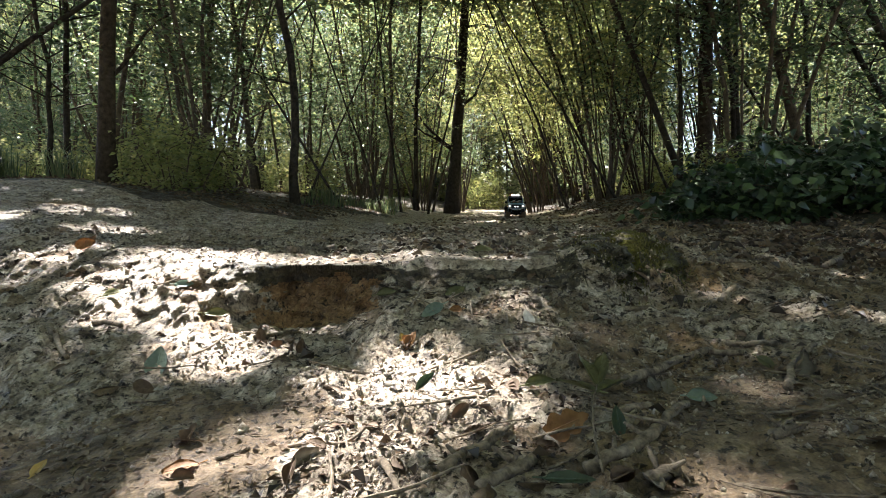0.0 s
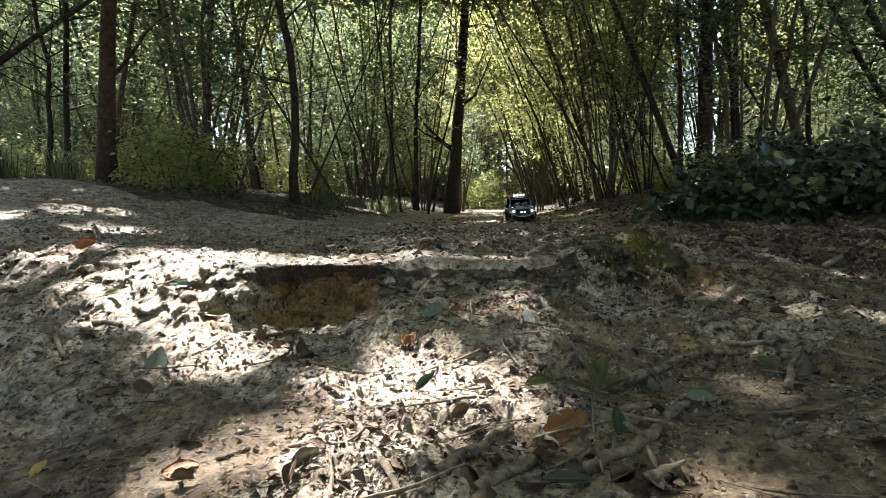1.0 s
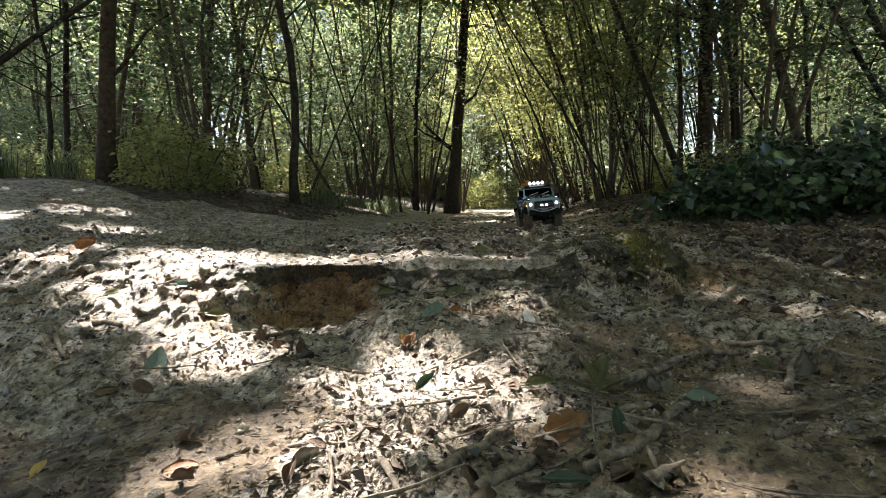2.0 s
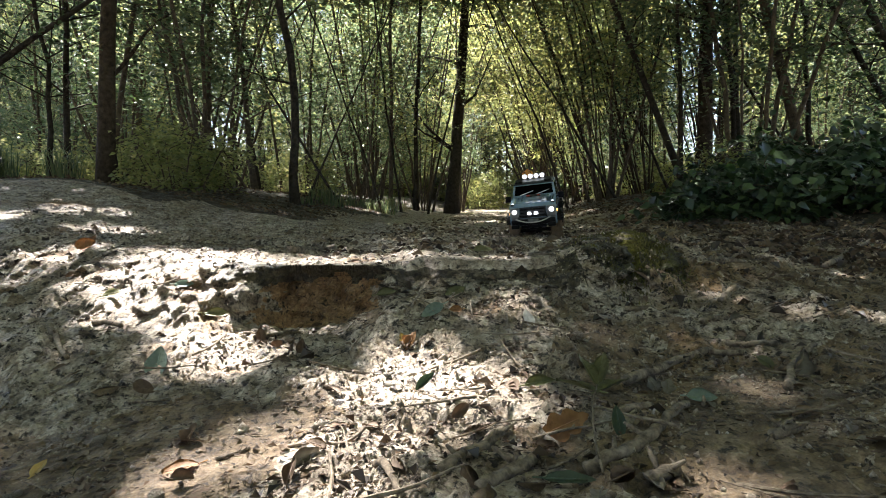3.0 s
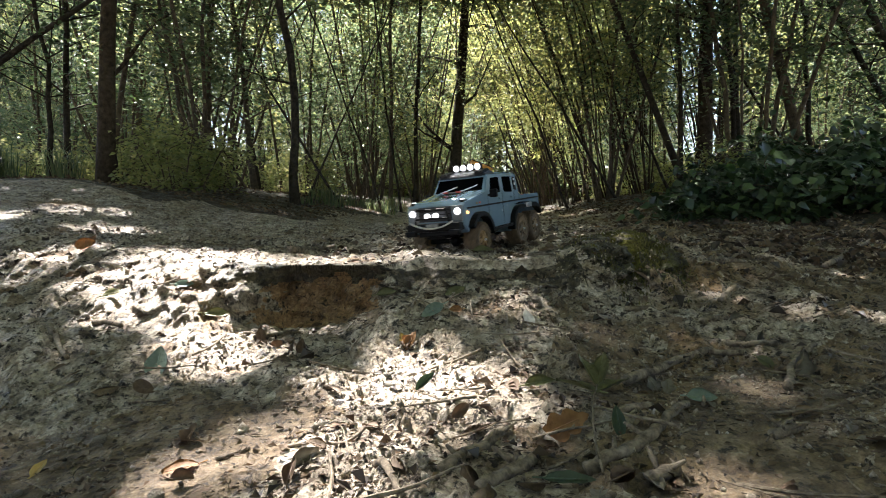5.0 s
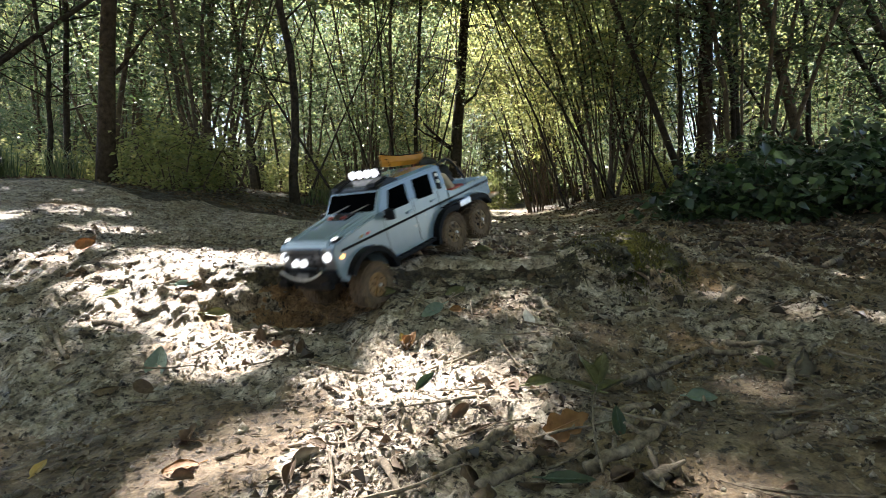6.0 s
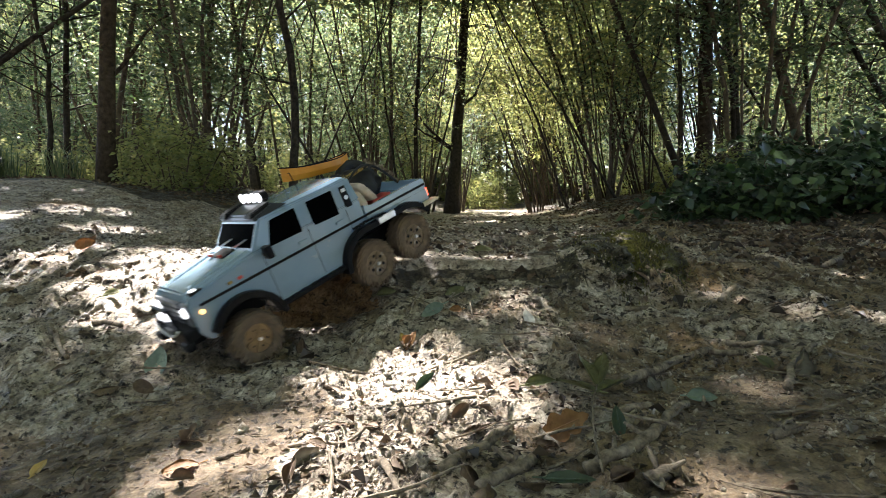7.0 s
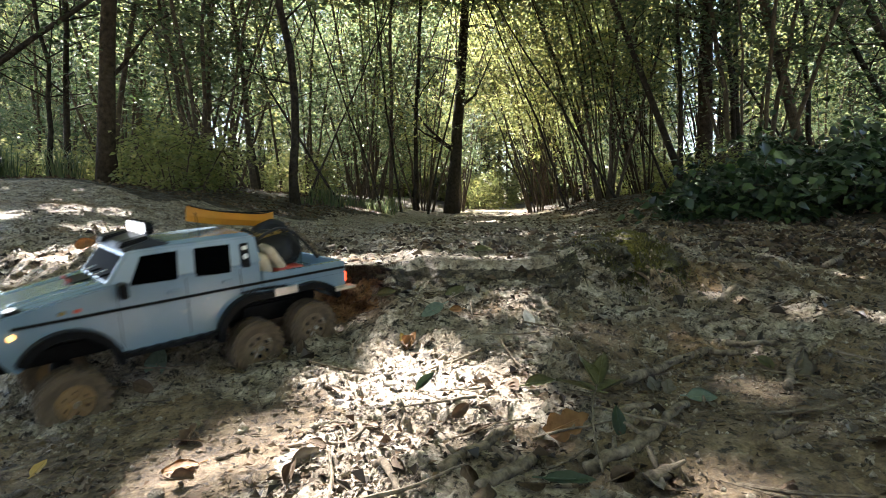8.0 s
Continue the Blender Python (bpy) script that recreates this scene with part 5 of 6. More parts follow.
def leaf_paint(name, a, b, rough=0.5):
    return surface(name, a, b, 70, rough, 0.5, 0.002, spec=0.4, dirt=tuple(0.55 * c for c in a), dirt_scale=45, dirt_at=(0.56, 0.7))


ORANGE_L = leaf_paint("orange_brown_leaf", (0.20, 0.095, 0.035), (0.32, 0.17, 0.065), 0.6)
PALE_L = leaf_paint("pale_green_leaf", (0.15, 0.20, 0.155), (0.25, 0.31, 0.24), 0.45)
GREEN_L = leaf_paint("olive_leaf", (0.10, 0.105, 0.042), (0.18, 0.175, 0.075), 0.4)
DKGREEN_L = leaf_paint("dark_green_leaf", (0.03, 0.055, 0.03), (0.06, 0.09, 0.05), 0.4)
YELLOW_L = leaf_paint("yellow_leaf", (0.45, 0.30, 0.07), (0.58, 0.42, 0.12), 0.55)
GREY_L = leaf_paint("bleached_leaf", (0.14, 0.12, 0.09), (0.24, 0.215, 0.17), 0.6)
BROWN_L = leaf_paint("brown_leaf", (0.10, 0.065, 0.04), (0.20, 0.14, 0.09), 0.7)
WHITE_L = leaf_paint("white_chip", (0.55, 0.52, 0.46), (0.7, 0.68, 0.62), 0.7)


def leaf_thing(x, y, length, width, turn, mat, label, curl=0.12, lobes=0, tilt=(0, 0), lift=0.004, seed=1, name="fallen_leaf"):
    ob = new(name, leaf_mesh(name, length, width, curl, mat, lobes, seed))
    ob.matrix_basis = lying(x, y, turn, lift, tilt, length * 0.42)
    return tagged(ob, label, "leaf")


def stick(points, r0, r1, seed, label, name="stick", knots=3, mat=None):
    """A branch lying along ground points (x, y, height of its middle above the ground)."""
    rng = np.random.RandomState(seed)
    pts = []
    for (x0, y0, h0), (x1, y1, h1) in zip(points, points[1:]):
        for k in range(7):
            u = k / 7
            x, y = x0 + (x1 - x0) * u, y0 + (y1 - y0) * u
            pts.append((x, y, h0 + (h1 - h0) * u))
    pts.append(points[-1])
    z = np.array([float(ground_z(p[0], p[1])) for p in pts])
    for _ in range(3):
        z[1:-1] = np.maximum(z[1:-1], (z[:-2] + z[2:]) / 2)
    line = [Vector((p[0] + rng.normal(0, r0 * 0.18), p[1] + rng.normal(0, r0 * 0.18), zz + p[2])) for p, zz in zip(pts, z)]
    n = len(line)
    radii = [(r0 + (r1 - r0) * i / (n - 1)) * rng.uniform(0.88, 1.14) for i in range(n)]
    t = empty(name)
    tagged(t, label, "stick")
    bm = bmesh.new()
    tube(bm, line, radii, 10)
    part("branch", bm, mat or TWIG, t, smooth_shade=True)
    for k in range(knots):
        i = rng.randint(2, n - 2)
        a = rng.uniform(0, 6.28)
        d = Vector((math.cos(a), math.sin(a), 0.7))
        bm = bmesh.new()
        tube(bm, [line[i], line[i] + d * radii[i] * 1.6, line[i] + d * radii[i] * rng.uniform(2.2, 4)], [radii[i] * 0.5, radii[i] * 0.4, radii[i] * 0.25], 6)
        part("twig_stub", bm, mat or TWIG, t, smooth_shade=True)
    return t


stick([(0.292, 0.885, 0.0043), (0.408, 0.991, 0.0043), (0.495, 1.034, 0.0043), (0.545, 1.006, 0.0043)], 0.0085, 0.005, 40, "long grey-brown branch lying on the mud", knots=3)
stick([(0.165, 0.634, 0.0043), (0.218, 0.653, 0.0043), (0.281, 0.712, 0.0043), (0.354, 0.802, 0.0043)], 0.0085, 0.006, 41, "thick grey stick lying on the mud", knots=3)
stick([(0.039, 0.590, 0.0043), (0.108, 0.648, 0.0043)], 0.0085, 0.0075, 42, "thick broken stick lying on the mud", knots=2)
stick([(0.000, 0.617, 0.0016), (0.027, 0.663, 0.0016), (0.062, 0.695, 0.0016), (0.089, 0.714, 0.0016)], 0.008, 0.006, 50, "weathered stick half sunk in the mud", knots=3)
stick([(0.406, 1.242, 0.0030), (0.528, 1.251, 0.0030)], 0.006, 0.005, 44, "short grey stick lying on the mud", knots=1)
stick([(0.536, 1.155, 0.0035), (0.601, 1.175, 0.0035)], 0.007, 0.005, 45, "short grey stick lying on the mud", knots=1)
stick([(0.544, 1.069, 0.0035), (0.632, 1.051, 0.0035)], 0.007, 0.005, 51, "thin branch lying on the mud", knots=1)
stick([(0.382, 0.969, 0.0009), (0.411, 0.934, 0.0009), (0.446, 0.909, 0.0009)], 0.0018, 0.0012, 58, "thin twig beside the long branch", knots=2)
stick([(0.522, 0.835, 0.0064), (0.588, 0.935, 0.0064), (0.697, 1.044, 0.0064)], 0.008, 0.004, 54, "dark gnarled root end", knots=4)
stick([(-0.080, 0.652, 0.0025), (-0.042, 0.568, 0.0025)], 0.005, 0.004, 43, "short grey stick lying on the mud", knots=1)
stick([(-0.909, 1.288, 0.0037), (-0.848, 1.221, 0.0037), (-0.754, 1.112, 0.0037)], 0.0075, 0.005, 46, "pale bent stick on the mud", knots=1)
stick([(-0.438, 1.623, 0.0065), (-0.394, 2.024, 0.0065)], 0.013, 0.008, 47, "dark stick lying on the ledge", knots=3)
stick([(-0.531, 0.837, 0.0016), (-0.503, 0.860, 0.0016), (-0.471, 0.874, 0.0016)], 0.0032, 0.002, 48, "thin twig lying on the mud", knots=3)
stick([(-0.294, 0.710, 0.0015), (-0.260, 0.741, 0.0015)], 0.003, 0.002, 49, "thin dark twig on the mud", knots=2)
stick([(-0.210, 0.745, 0.0013), (-0.130, 0.710, 0.0013), (-0.098, 0.768, 0.0013), (-0.067, 0.771, 0.0013)], 0.0025, 0.0018, 52, "thin stem lying on the mud", knots=2)
stick([(-0.465, 1.295, 0.0030), (-0.417, 1.308, 0.0030), (-0.347, 1.359, 0.0030)], 0.006, 0.004, 53, "root running along the foot of the ledge", knots=1)
stick([(-0.554, 0.962, 0.0020), (-0.466, 0.943, 0.0020)], 0.004, 0.003, 57, "dark twig on the mud", knots=2)
stick([(-0.824, 1.320, 0.0035), (-0.740, 1.282, 0.0035)], 0.007, 0.005, 56, "pale stick on the mud", knots=1)
stick([(0.401, 0.664, 0.0035), (0.465, 0.706, 0.0035)], 0.007, 0.004, 59, "dark stub of wood in the mud", knots=3)
stick([(0.774, 1.619, 0.0050), (0.892, 1.655, 0.0050)], 0.01, 0.006, 55, "grey branch in the leaf litter", knots=2)
stick([(0.762, 1.466, 0.0045), (0.670, 1.350, 0.0045)], 0.009, 0.007, 60, "rotten stub of wood in the mud", knots=2)
stick([(1.168, 1.719, 0.0050), (1.619, 2.138, 0.0050)], 0.01, 0.006, 61, "grey branch in the leaf litter", knots=2)
stick([(0.227, 0.598, 0.0045), (0.265, 0.616, 0.0045)], 0.009, 0.007, 62, "curl of rotten bark lying in the mud", knots=2)
stick([(0.232, 0.738, 0.0030), (0.292, 0.769, 0.0030)], 0.006, 0.005, 63, "pale peeled stick under the leaves", knots=0)
stick([(0.092, 1.051, 0.0020), (0.137, 1.027, 0.0020)], 0.004, 0.003, 64, "short pale twig on the rubble", knots=0)
leaf_thing(0.160, 0.719, 0.068, 0.042, 15, ORANGE_L, "orange-brown lobed oak leaf lying flat", 0.08, 3, seed=60, tilt=(30, -8), lift=0.006)
leaf_thing(-0.023, 1.200, 0.058, 0.032, -150, PALE_L, "pale grey-green leaf below the ledge", 0.06, 0, seed=61, tilt=(30, 6), lift=0.006)
leaf_thing(0.029, 1.324, 0.064, 0.032, 50, GREEN_L, "olive green leaf below the ledge", 0.08, 0, seed=62, tilt=(30, 1), lift=0.006)
leaf_thing(-0.555, 1.080, 0.067, 0.047, 80, PALE_L, "pale blue-green leaf standing on the mud", 0.1, 0, seed=63, tilt=(42, -4), lift=0.006)
leaf_thing(-0.545, 0.738, 0.027, 0.021, 60, YELLOW_L, "small yellow leaf on the mud", 0.09, 0, seed=64, tilt=(28, -9), lift=0.006)
leaf_thing(-0.854, 1.445, 0.049, 0.029, 10, GREEN_L, "olive green leaf on the pale mud", 0.09, 0, seed=65, tilt=(20, 7), lift=0.006)
leaf_thing(0.173, 1.129, 0.047, 0.021, 110, WHITE_L, "white splinter of wood on the slope", 0.06, 0, seed=66, tilt=(30, 2), lift=0.006, name="wood_chip")
leaf_thing(0.122, 1.719, 0.060, 0.036, 10, GREEN_L, "yellow-green leaf on the ledge", 0.12, 0, seed=67, tilt=(24, -3), lift=0.006)
leaf_thing(-0.063, 1.096, 0.044, 0.031, 40, ORANGE_L, "crumpled orange leaf in the sun", 0.25, 2, seed=68, tilt=(30, -8), lift=0.006)
leaf_thing(-0.078, 1.112, 0.033, 0.020, 120, YELLOW_L, "crumpled yellow leaf in the sun", 0.25, 2, seed=69, tilt=(30, 8), lift=0.006)
leaf_thing(-1.218, 1.917, 0.069, 0.048, 30, ORANGE_L, "orange dead leaf on the bank", 0.15, 0, seed=70, tilt=(30, 3), lift=0.006)
leaf_thing(-1.201, 1.936, 0.070, 0.028, 70, BROWN_L, "dry brown leaf standing on edge", 0.24, 0, seed=71, tilt=(50, -2), lift=0.006)
leaf_thing(-1.238, 1.708, 0.062, 0.025, -10, WHITE_L, "white bleached leaf on the mud", 0.07, 0, seed=72, tilt=(30, -7), lift=0.006)
leaf_thing(-0.653, 1.415, 0.051, 0.020, -5, PALE_L, "pale leaf on the sunlit mud", 0.07, 0, seed=73, tilt=(30, 9), lift=0.006)
leaf_thing(0.151, 0.859, 0.053, 0.021, 20, GREEN_L, "curved olive leaf on the mud", 0.18, 0, seed=74, tilt=(28, 4), lift=0.006)
leaf_thing(0.338, 0.888, 0.032, 0.026, 100, GREY_L, "pale grey torn leaf on the mud", 0.15, 2, seed=75, tilt=(40, -1), lift=0.006)
leaf_thing(0.357, 0.878, 0.030, 0.024, 70, GREY_L, "pale grey torn leaf on the mud", 0.15, 2, seed=91, tilt=(40, 5), lift=0.006)
leaf_thing(0.385, 0.820, 0.043, 0.026, -15, PALE_L, "blue-green leaf on the mud", 0.12, 0, seed=76, tilt=(30, -6), lift=0.006)
leaf_thing(-0.169, 0.669, 0.043, 0.018, 50, GREY_L, "large curled grey leaf", 0.3, 0, seed=77, tilt=(22, 10), lift=0.006)
leaf_thing(-0.181, 0.649, 0.034, 0.014, 85, BROWN_L, "curled brown leaf standing on edge", 0.36, 0, seed=78, tilt=(22, 5), lift=0.006)
leaf_thing(0.138, 0.594, 0.056, 0.019, -12, DKGREEN_L, "dark green leaf blade on the mud", 0.06, 0, seed=79, tilt=(24, 0), lift=0.006)
leaf_thing(0.229, 0.718, 0.043, 0.016, 80, DKGREEN_L, "dark narrow leaf among the sticks", 0.12, 0, seed=80, tilt=(45, -5), lift=0.006)
leaf_thing(0.559, 0.959, 0.035, 0.017, -50, GREEN_L, "small yellow-green leaf by the root", 0.12, 0, seed=81, tilt=(40, -10), lift=0.006)
leaf_thing(-0.295, 1.166, 0.035, 0.021, 80, BROWN_L, "dark dead leaf standing up", 0.3, 0, seed=82, tilt=(60, 6), lift=0.006)
leaf_thing(-0.420, 1.284, 0.044, 0.022, 120, BROWN_L, "dark dead leaf on the mud", 0.24, 0, seed=83, tilt=(50, 1), lift=0.006)
leaf_thing(-0.134, 1.344, 0.054, 0.024, -20, GREEN_L, "half-withered leaf on the rubble slope", 0.18, 0, seed=84, tilt=(30, -4), lift=0.006)
leaf_thing(-0.355, 0.769, 0.040, 0.020, 70, BROWN_L, "dark crumpled leaf on the mud", 0.3, 2, seed=85, tilt=(40, -9), lift=0.006)
leaf_thing(-0.542, 1.003, 0.046, 0.023, -20, BROWN_L, "dark brown leaf on the mud", 0.12, 0, seed=86, tilt=(35, 7), lift=0.006)
leaf_thing(-0.312, 0.652, 0.028, 0.014, 10, BROWN_L, "dark curl of bark on the mud", 0.4, 0, seed=92, tilt=(22, 7), lift=0.006)
leaf_thing(0.596, 0.925, 0.074, 0.030, 60, GREY_L, "curled pale dry leaf by the root", 0.3, 2, seed=87, tilt=(45, 2), lift=0.006)
leaf_thing(-0.030, 0.923, 0.041, 0.014, 40, DKGREEN_L, "dark leaf on the sunlit mud", 0.22, 0, seed=88, tilt=(40, -3), lift=0.006)
leaf_thing(-0.532, 1.317, 0.061, 0.024, 5, GREEN_L, "half-buried pale green leaf", 0.12, 0, seed=89, tilt=(24, -8), lift=0.006)
leaf_thing(0.025, 0.788, 0.032, 0.016, 200, BROWN_L, "dark dead leaf in the half shade", 0.28, 0, seed=93, tilt=(50, -8), lift=0.006)
leaf_thing(-0.932, 6.485, 0.16, 0.04, -15, GREY_L, "pale strip of bark at the track edge", 0.06, 0, seed=90)

def build_sprig():
    """A broken-off sprig: a thin stalk along the mud with four olive leaves round its end."""
    t = empty("leafy_sprig", pose(0.177, 0.603, -0.0003))
    tagged(t, "fallen sprig with olive-green leaves on a thin stalk", "sprig")
    node = Vector((0.0533, 0.2200, 0.0176))
    bm = bmesh.new()
    tube(bm, [node * u + Vector((-0.010 * math.sin(3.1 * u), 0, 0.004 + 0.016 * math.sin(2.2 * u))) for u in (0, 0.2, 0.4, 0.6, 0.8, 1.0)], [0.0015, 0.0015, 0.0014, 0.0013, 0.0012, 0.0009], 6)
    part("stalk", bm, TWIG, t, smooth_shade=True)
    for k, (turn, length, rise, roll) in enumerate(((112, 0.062, -34, 12), (66, 0.068, -32, -15), (30, 0.064, -8, -12), (150, 0.064, -6, 12))):
        ob = new("leaf", leaf_mesh("leaf", length, length * 0.44, 0.12, GREEN_L, 0, 200 + k))
        ob.parent = t
        ob.matrix_basis = Matrix.Translation(node * (1 if k < 2 else 0.9) + Vector((0, 0, 0.014))) @ pose(0, 0, 0, 0, 0, turn) @ pose(0, 0, 0, 0, rise, 0) @ pose(0, 0, 0, roll, 0, 0) @ pose(length * 0.5, 0, 0)
    return t


build_sprig()


# loose dead leaves and twigs, alike enough to share their shapes
def scatter_litter():
    rng = np.random.RandomState(21)
    shapes = [leaf_mesh("dead_leaf", L, W, c, m, lob, s) for L, W, c, m, lob, s in (
        (0.050, 0.026, 0.12, BROWN_L, 0, 3), (0.042, 0.024, 0.18, BROWN_L, 0, 4), (0.060, 0.034, 0.10, BROWN_L, 3, 5), (0.038, 0.020, 0.16, GREY_L, 0, 6),
        (0.050, 0.030, 0.13, ORANGE_L, 0, 7), (0.034, 0.022, 0.30, BROWN_L, 0, 8), (0.045, 0.02, 0.4, GREY_L, 0, 9))]
    weight = [0.26, 0.22, 0.14, 0.12, 0.06, 0.15, 0.05]
    names = ["curled brown dead leaf on the mud", "small brown dead leaf on the mud", "lobed brown dead leaf on the mud", "bleached grey dead leaf on the mud", "orange-brown dead leaf on the mud", "small dark dead leaf on the mud", "rolled grey dead leaf on the mud"]
    made = 0
    while made < 290:
        y = 0.5 + 3.3 * rng.uniform() ** 1.6
        x = rng.uniform(-0.95, 1.0) * (0.25 + 0.62 * y)
        if rng.uniform() > (0.95 if x > 0.1 else 0.5):
            continue
        k = rng.choice(len(shapes), p=weight)
        ob = new("dead_leaf", shapes[k])
        ob.matrix_basis = lying(x, y, rng.uniform(0, 360), 0.004, (rng.normal(0, 9) + (180 if rng.uniform() < 0.35 else 0), rng.normal(0, 9)), 0.018)
        ob.scale = (rng.uniform(0.45, 0.95),) * 3
        tagged(ob, names[k], "leaf", "dead leaves")
        made += 1
    tw = []
    for s in range(5):
        bm = bmesh.new()
        line = bent(np.random.RandomState(s), (-0.06, 0, 0.003), (1, 0.1, 0), 0.12, 6, 0.13)
        tube(bm, [(p.x, p.y, 0.002 + abs(p.z) * 0.3) for p in line], [0.0028 * (1 - 0.1 * j) for j in range(7)], 6)
        if s % 2:
            tube(bm, [line[3], line[3] + Vector((0.02, 0.018, 0.003))], [0.0018, 0.001], 5)
        me = bpy.data.meshes.new("twig")
        bm.to_mesh(me)
        bm.free()
        me.materials.append(TWIG)
        tw.append(me)
    for i in range(170):
        y = 0.5 + 3.5 * rng.uniform() ** 1.5
        x = rng.uniform(-0.95, 1.0) * (0.25 + 0.62 * y)
        ob = new("twig", tw[rng.randint(5)])
        ob.matrix_basis = lying(x, y, rng.uniform(0, 360), 0.002, reach=0.03)
        ob.scale = (rng.uniform(0.4, 1.1),) * 3
        tagged(ob, "short grey-brown twig lying on the mud", "twig", "twigs")


scatter_litter()


# lumps of earth, and the fine roots that hang from the lip
def clods_and_roots():
    rng = np.random.RandomState(61)
    shapes = []
    for k in range(4):
        bm = bmesh.new()
        bmesh.ops.create_icosphere(bm, subdivisions=2, radius=1)
        for v in bm.verts:
            v.co *= 1 + 0.45 * noise.noise(v.co * 1.3 + Vector((7 * k, 0, 0))) + 0.22 * noise.noise(v.co * 3.4 + Vector((0, 5 * k, 0)))
            v.co.z *= 0.62
        me = bpy.data.meshes.new("earth_clod")
        bm.to_mesh(me)
        bm.free()
        me.materials.append(DAMP if k % 2 else SOIL)
        shapes.append(me)
    for i in range(95):
        y = 0.55 + 1.5 * rng.uniform() ** 1.2
        x = rng.uniform(-0.9, 0.95) * (0.2 + 0.62 * y)
        if i < 30:
            x = rng.uniform(-0.45, 0.35)
            y = float(lip_y(np.array([x]))[0]) - rng.uniform(0.05, 0.3)
        ob = new("earth_clod", shapes[rng.randint(4)])
        sc = 0.005 * math.exp(rng.normal(0.25, 0.42))
        ob.matrix_basis = lying(x, y, rng.uniform(0, 360), sc * 0.25)
        ob.scale = (sc,) * 3
        tagged(ob, "crumbling lump of brown earth", "clod", "earth clods")
    bm = bmesh.new()
    for i in range(110):
        x = rng.uniform(-0.5, -0.1)
        ly = float(lip_y(np.array([x]))[0])
        z = float(along(np.array([x]), LIP_Z)[0])
        p, pts = Vector((x, ly - 0.004, z + 0.002)), []
        n = 6
        ln = rng.uniform(0.006, 0.034)
        for j in range(n):
            pts.append(p.copy())
            p = p + Vector((rng.normal(0, 0.22), rng.normal(-0.05, 0.16), -1.0)) * (ln / n)
        tube(bm, pts, [0.0009 * (1 - 0.13 * j) for j in range(n)], 4)
    ob = mesh_object("hanging_rootlets", bm, BARK_DARK)
    tagged(ob, "fine dark rootlets hanging from the ledge", "roots", kind="stuff")


clods_and_roots()


# crumbs of earth and shreds of leaf: too many to count
def crumbs():
    rng = np.random.RandomState(31)
    n = 52000
    y = 0.45 + 3.4 * rng.uniform(size=n) ** 1.7
    x = rng.uniform(-1, 1, n) * (0.3 + 0.65 * y)
    keep = fbm(x, y, 0.22, 2, 91) + rng.normal(0, 0.22, n) > -0.05
    x, y = x[keep], y[keep]
    n = len(x)
    z = ground_z(x, y)
    r = 0.0011 * np.exp(rng.normal(0.65, 0.5, n)) * (0.7 + 0.3 * y)
    oct_v = np.array([(1, 0, 0), (-1, 0, 0), (0, 1, 0), (0, -1, 0), (0, 0, 1), (0, 0, -1)], float)
    oct_f = np.array([(0, 2, 4), (2, 1, 4), (1, 3, 4), (3, 0, 4), (2, 0, 5), (1, 2, 5), (3, 1, 5), (0, 3, 5)])
    v = oct_v[None] * rng.uniform(0.6, 1.4, (n, 6, 1)) * r[:, None, None] + rng.normal(0, 0.25, (n, 6, 3)) * r[:, None, None] + np.stack([x, y, z + r * 0.35], 1)[:, None]
    f = (oct_f[None] + 6 * np.arange(n)[:, None, None]).reshape(-1, 3)
    tagged(mesh_from("earth_crumbs", v.reshape(-1, 3), f, [SOIL]), "loose crumbs of dry grey earth", "earth", kind="stuff")
    n = 24000
    y = 0.45 + 4.6 * rng.uniform(size=n) ** 1.6
    x = rng.uniform(-1, 1, n) * (0.3 + 0.65 * y)
    keep = fbm(x, y, 0.3, 2, 95) + 0.22 * smooth(x, -0.3, 0.5) + rng.normal(0, 0.2, n) > 0.02
    x, y = x[keep], y[keep]
    n = len(x)
    c = np.stack([x, y, ground_z(x, y) + 0.002], 1)
    d = rng.normal(0, 1, (n, 3)) * (1, 1, 0.15)
    nn = np.stack([rng.normal(0, 0.3, n), rng.normal(0, 0.3, n), np.ones(n)], 1)
    L = rng.uniform(0.005, 0.017, n) * (0.8 + 0.2 * y)
    v, f = leaf_arrays(c, d, nn, L, L * rng.uniform(0.15, 0.6, n), 0.3)
    tagged(mesh_from("leaf_shreds", v, f, [DRY], smooth_shade=False), "shreds of dry brown leaf trodden into the mud", "leaf litter", kind="stuff")
    # curled flakes of rotten leaf and bark, thick on the slope and thin on the worn hollows
    n = 15000
    y = 0.47 + 2.6 * rng.uniform(size=n) ** 1.5
    x = rng.uniform(-1, 1, n) * (0.3 + 0.65 * y)
    keep = fbm(x, y, 0.2, 3, 97) + 0.25 * smooth(x, -0.2, 0.5) + rng.normal(0, 0.16, n) - 0.5 * trodden(x, y) > 0.12
    x, y = x[keep], y[keep]
    n = len(x)
    c = np.stack([x, y, ground_z(x, y) + 0.003], 1)
    d = rng.normal(0, 1, (n, 3)) * (1, 0.8, 0.35)
    nn = np.stack([rng.normal(0, 0.6, n), rng.normal(0, 0.6, n), np.ones(n)], 1)
    L = 0.0075 * np.exp(rng.normal(0, 0.55, n)) * (0.7 + 0.3 * y)
    v, f = leaf_arrays(c, d, nn, L, L * rng.uniform(0.3, 0.9, n), 0.55)
    tagged(mesh_from("rotten_flakes", v, f, [ROT], smooth_shade=False), "dark curled flakes of rotten leaf in the mud", "leaf litter", kind="stuff")
    # moss on the hump
    n = 6500
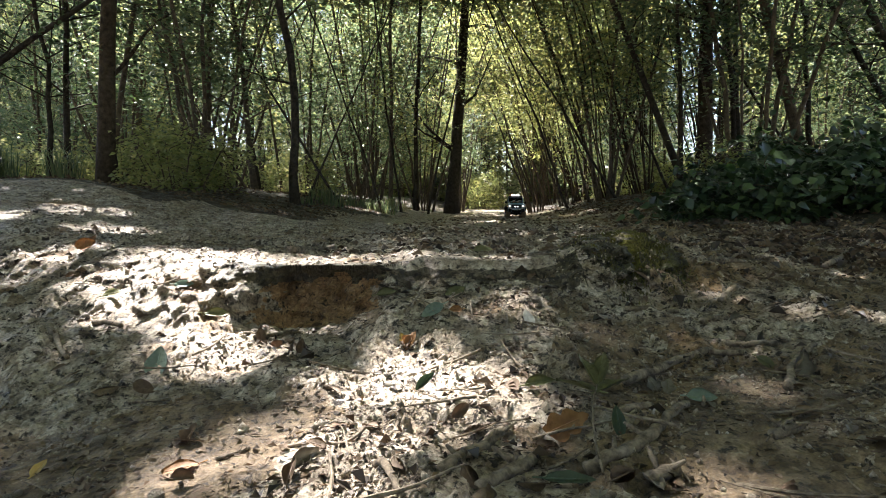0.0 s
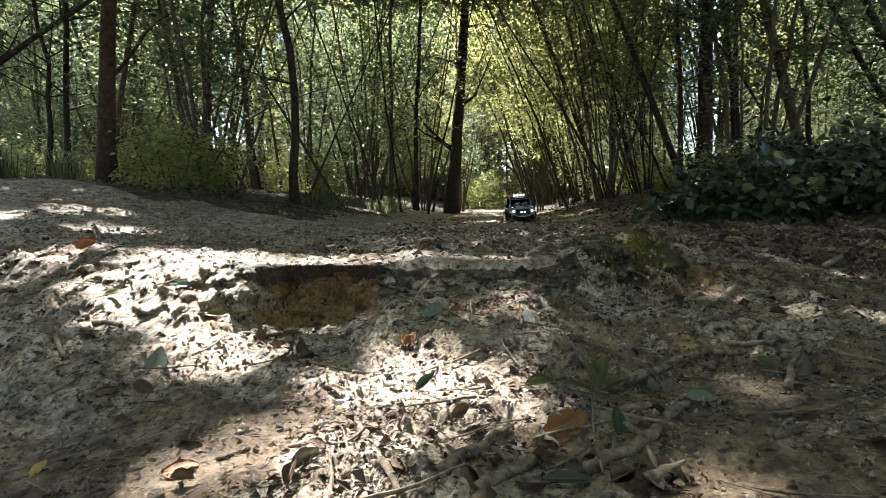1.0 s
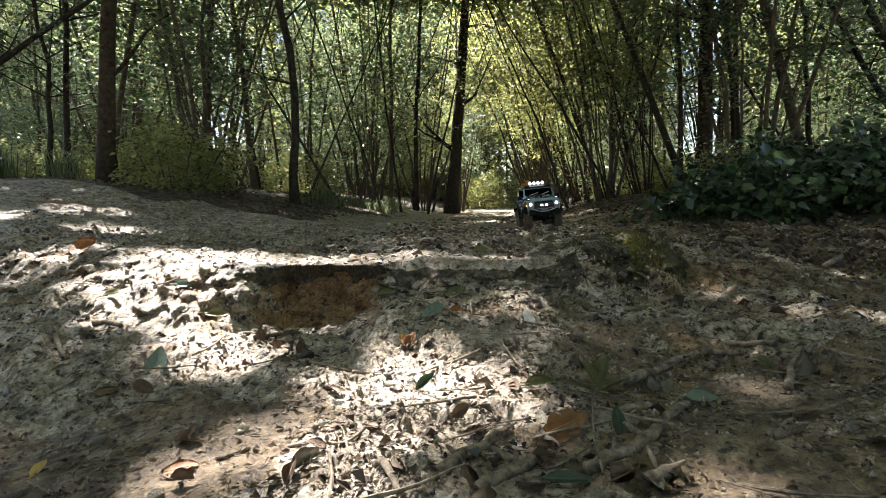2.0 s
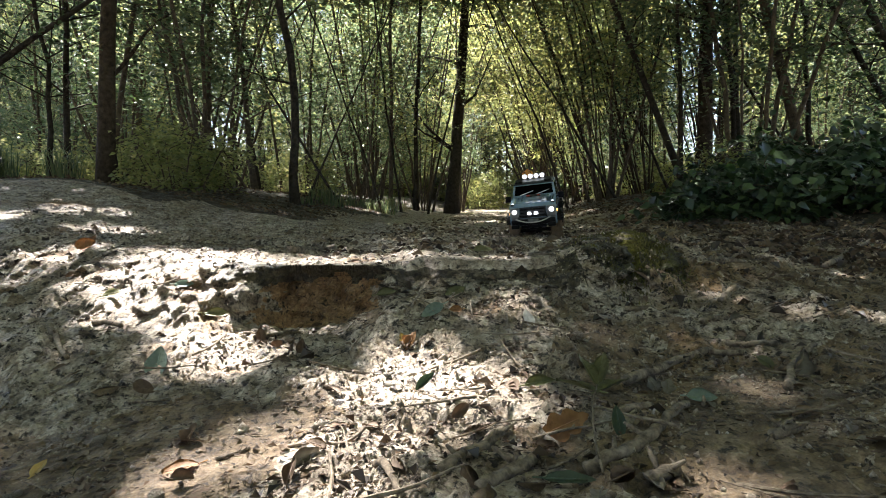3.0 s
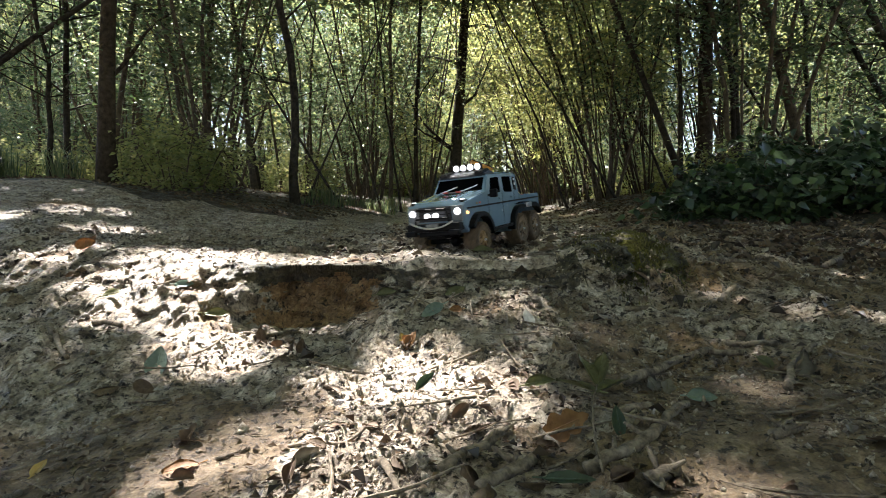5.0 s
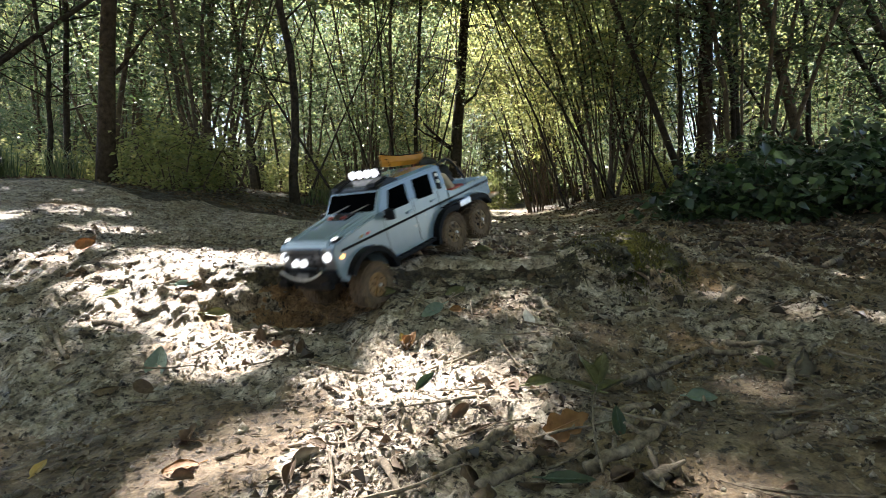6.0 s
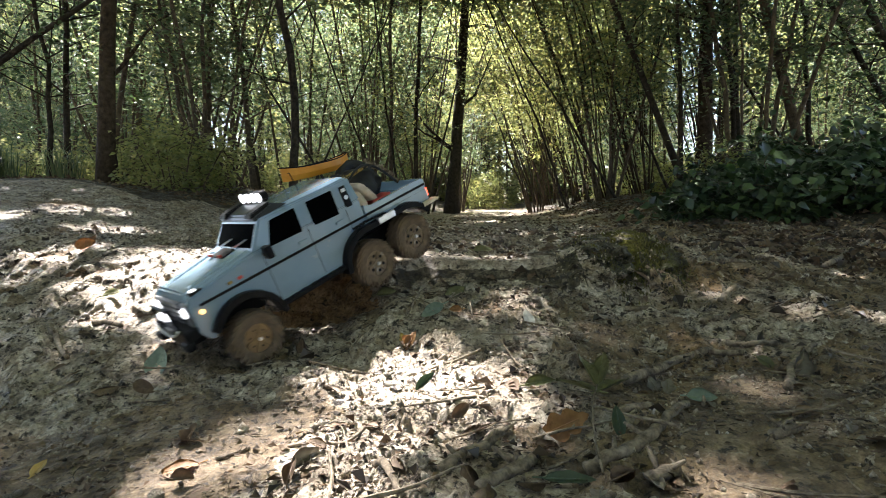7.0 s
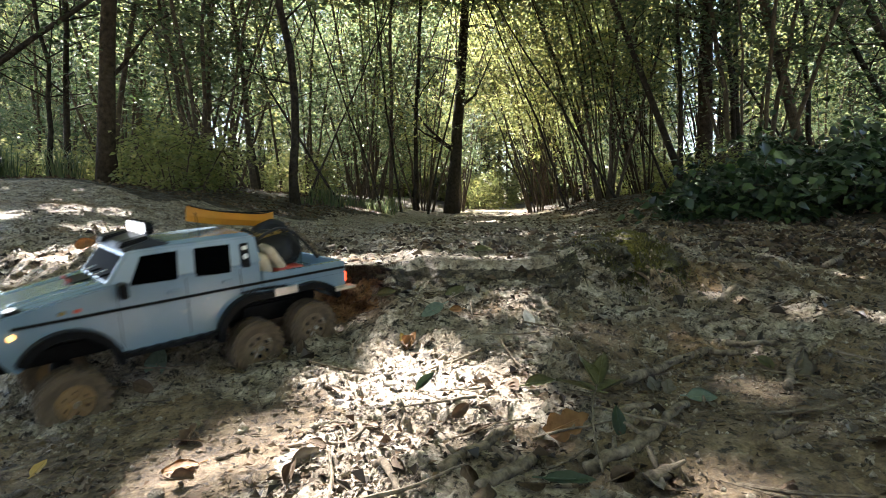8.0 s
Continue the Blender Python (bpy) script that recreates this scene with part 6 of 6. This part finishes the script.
    x, y = 0.53 + 0.065 * rng.normal(0, 1, n), 1.56 + 0.09 * rng.normal(0, 1, n)
    keep = fbm(x, y, 0.07, 3, 75) + rng.normal(0, 0.1, n) > -0.02
    x, y = x[keep], y[keep]
    n = len(x)
    c = np.stack([x, y, ground_z(x, y) - 0.001], 1)
    d = np.stack([rng.normal(0, 0.6, n), rng.normal(-0.2, 0.6, n), np.ones(n)], 1)
    L = rng.uniform(0.005, 0.014, n)
    v, f = leaf_arrays(c, d, rng.normal(0, 1, (n, 3)), L, L * 0.3, 0.3)
    tagged(mesh_from("moss_tufts", v, f, [MOSS_BLADE], smooth_shade=False), "olive-yellow moss and grass shoots on the earth hump", "moss", kind="stuff")
    # leaf litter under the trees
    n = 34000
    y = 1.75 + 9.5 * rng.uniform(size=n) ** 1.4
    x = rng.uniform(-1, 1, n) * (0.6 + 0.75 * y)
    m = x - road_mid(y)
    keep = ((m < -1.5) & (y > 4.3)) | (m > 0.9) | ((rng.uniform(size=n) < 0.16) & (m > -0.7))
    x, y = x[keep], y[keep]
    n = len(x)
    c = np.stack([x, y, ground_z(x, y) + 0.004], 1)
    d = rng.normal(0, 1, (n, 3)) * (1, 1, 0.3)
    nn = np.stack([rng.normal(0, 0.5, n), rng.normal(0, 0.5, n), np.ones(n)], 1)
    L = rng.uniform(0.016, 0.048, n)
    v, f = ovate_arrays(c, d, nn, L, L * rng.uniform(0.4, 0.8, n), 0.3)
    tagged(mesh_from("leaf_litter", v, f, [DRY], smooth_shade=False), "carpet of dry brown leaves under the trees", "leaf litter", kind="stuff")


crumbs()


# ---- what moves: the truck drives up, drops off the ledge and passes ----
# seconds, front axle on the ground (x, y, z), roll, pitch, heading
DRIVE = [
    (0, 0.894, 6.973, 0.134, -0.7, 0.8, -93.8),
    (0.4, 0.796, 6.061, 0.109, 6.1, 2.2, -91.5),
    (0.7, 0.745, 5.514, 0.086, 5.7, 3.9, -91.0),
    (1.5, 0.672, 4.303, 0.140, 0.2, -3.2, -90.5),
    (1.7, 0.662, 4.014, 0.154, 2.8, -1.4, -89.5),
    (2.8, 0.494, 2.748, 0.157, 7.8, 3.0, -100.7),
    (3, 0.429, 2.563, 0.133, 5.9, 6.9, -102.6),
    (3.5, 0.303, 2.301, 0.131, 7.9, 6.4, -107.0),
    (4, 0.215, 2.141, 0.129, 7.6, 2.8, -115.0),
    (4.6, 0.137, 2.026, 0.129, 6.7, 3.4, -119.2),
    (5.8, -0.194, 1.429, 0.112, -1.1, 5.8, -122.8),
    (6, -0.229, 1.408, 0.058, 3.4, 17.0, -128.3),
    (6.2, -0.258, 1.379, 0.030, 5.8, 23.5, -131.2),
    (6.5, -0.315, 1.327, 0.015, 2.1, 26.4, -133.6),
    (7, -0.431, 1.211, -0.011, 1.4, 23.4, -136.9),
    (7.2, -0.474, 1.130, -0.012, -4.9, 18.1, -140.1),
    (7.5, -0.555, 1.098, -0.004, -6.7, 10.1, -138.6),
    (7.8, -0.627, 1.043, -0.020, 2.2, 3.7, -135.0),
    (8, -0.685, 1.000, -0.043, -2.7, 5.1, -137.2),
]
# seconds, and how far the front, middle and rear wheels ride up or hang down
TRAVEL = [
    (0.0, 0.0, 0.0, 0.0), (5.2, 0.0, 0.0, 0.0), (5.8, -0.004, 0.006, 0.010), (6.0, -0.006, 0.015, 0.010), (6.5, -0.013, 0.009, -0.004), (7.0, -0.010, -0.007, 0.002), (7.2, -0.006, -0.010, -0.002),
    (7.5, -0.011, -0.016, -0.008), (7.8, -0.024, -0.023, -0.011), (8.0, -0.036, -0.026, -0.012),
]


def motions():
    walk(TRUCK, [(r[0], pose(*r[1:])) for r in DRIVE])
    ts = np.arange(0, 241) / 30.0
    col = np.array(DRIVE)
    path = np.stack([np.interp(ts, col[:, 0], col[:, k]) for k in (1, 2, 3)], 1)
    gone = np.concatenate([[0], np.cumsum(np.linalg.norm(np.diff(path, axis=0), axis=1))])
    way = np.array(TRAVEL)
    for axle, side, wheel in WHEELS:
        ride = np.interp(ts, way[:, 0], way[:, axle + 1])
        walk(wheel, [(t, pose(AXLES[axle], side * 0.092, R_WHEEL + dz, 0, math.degrees(g / R_WHEEL), 0)) for t, g, dz in zip(ts, gone, ride)])


motions()
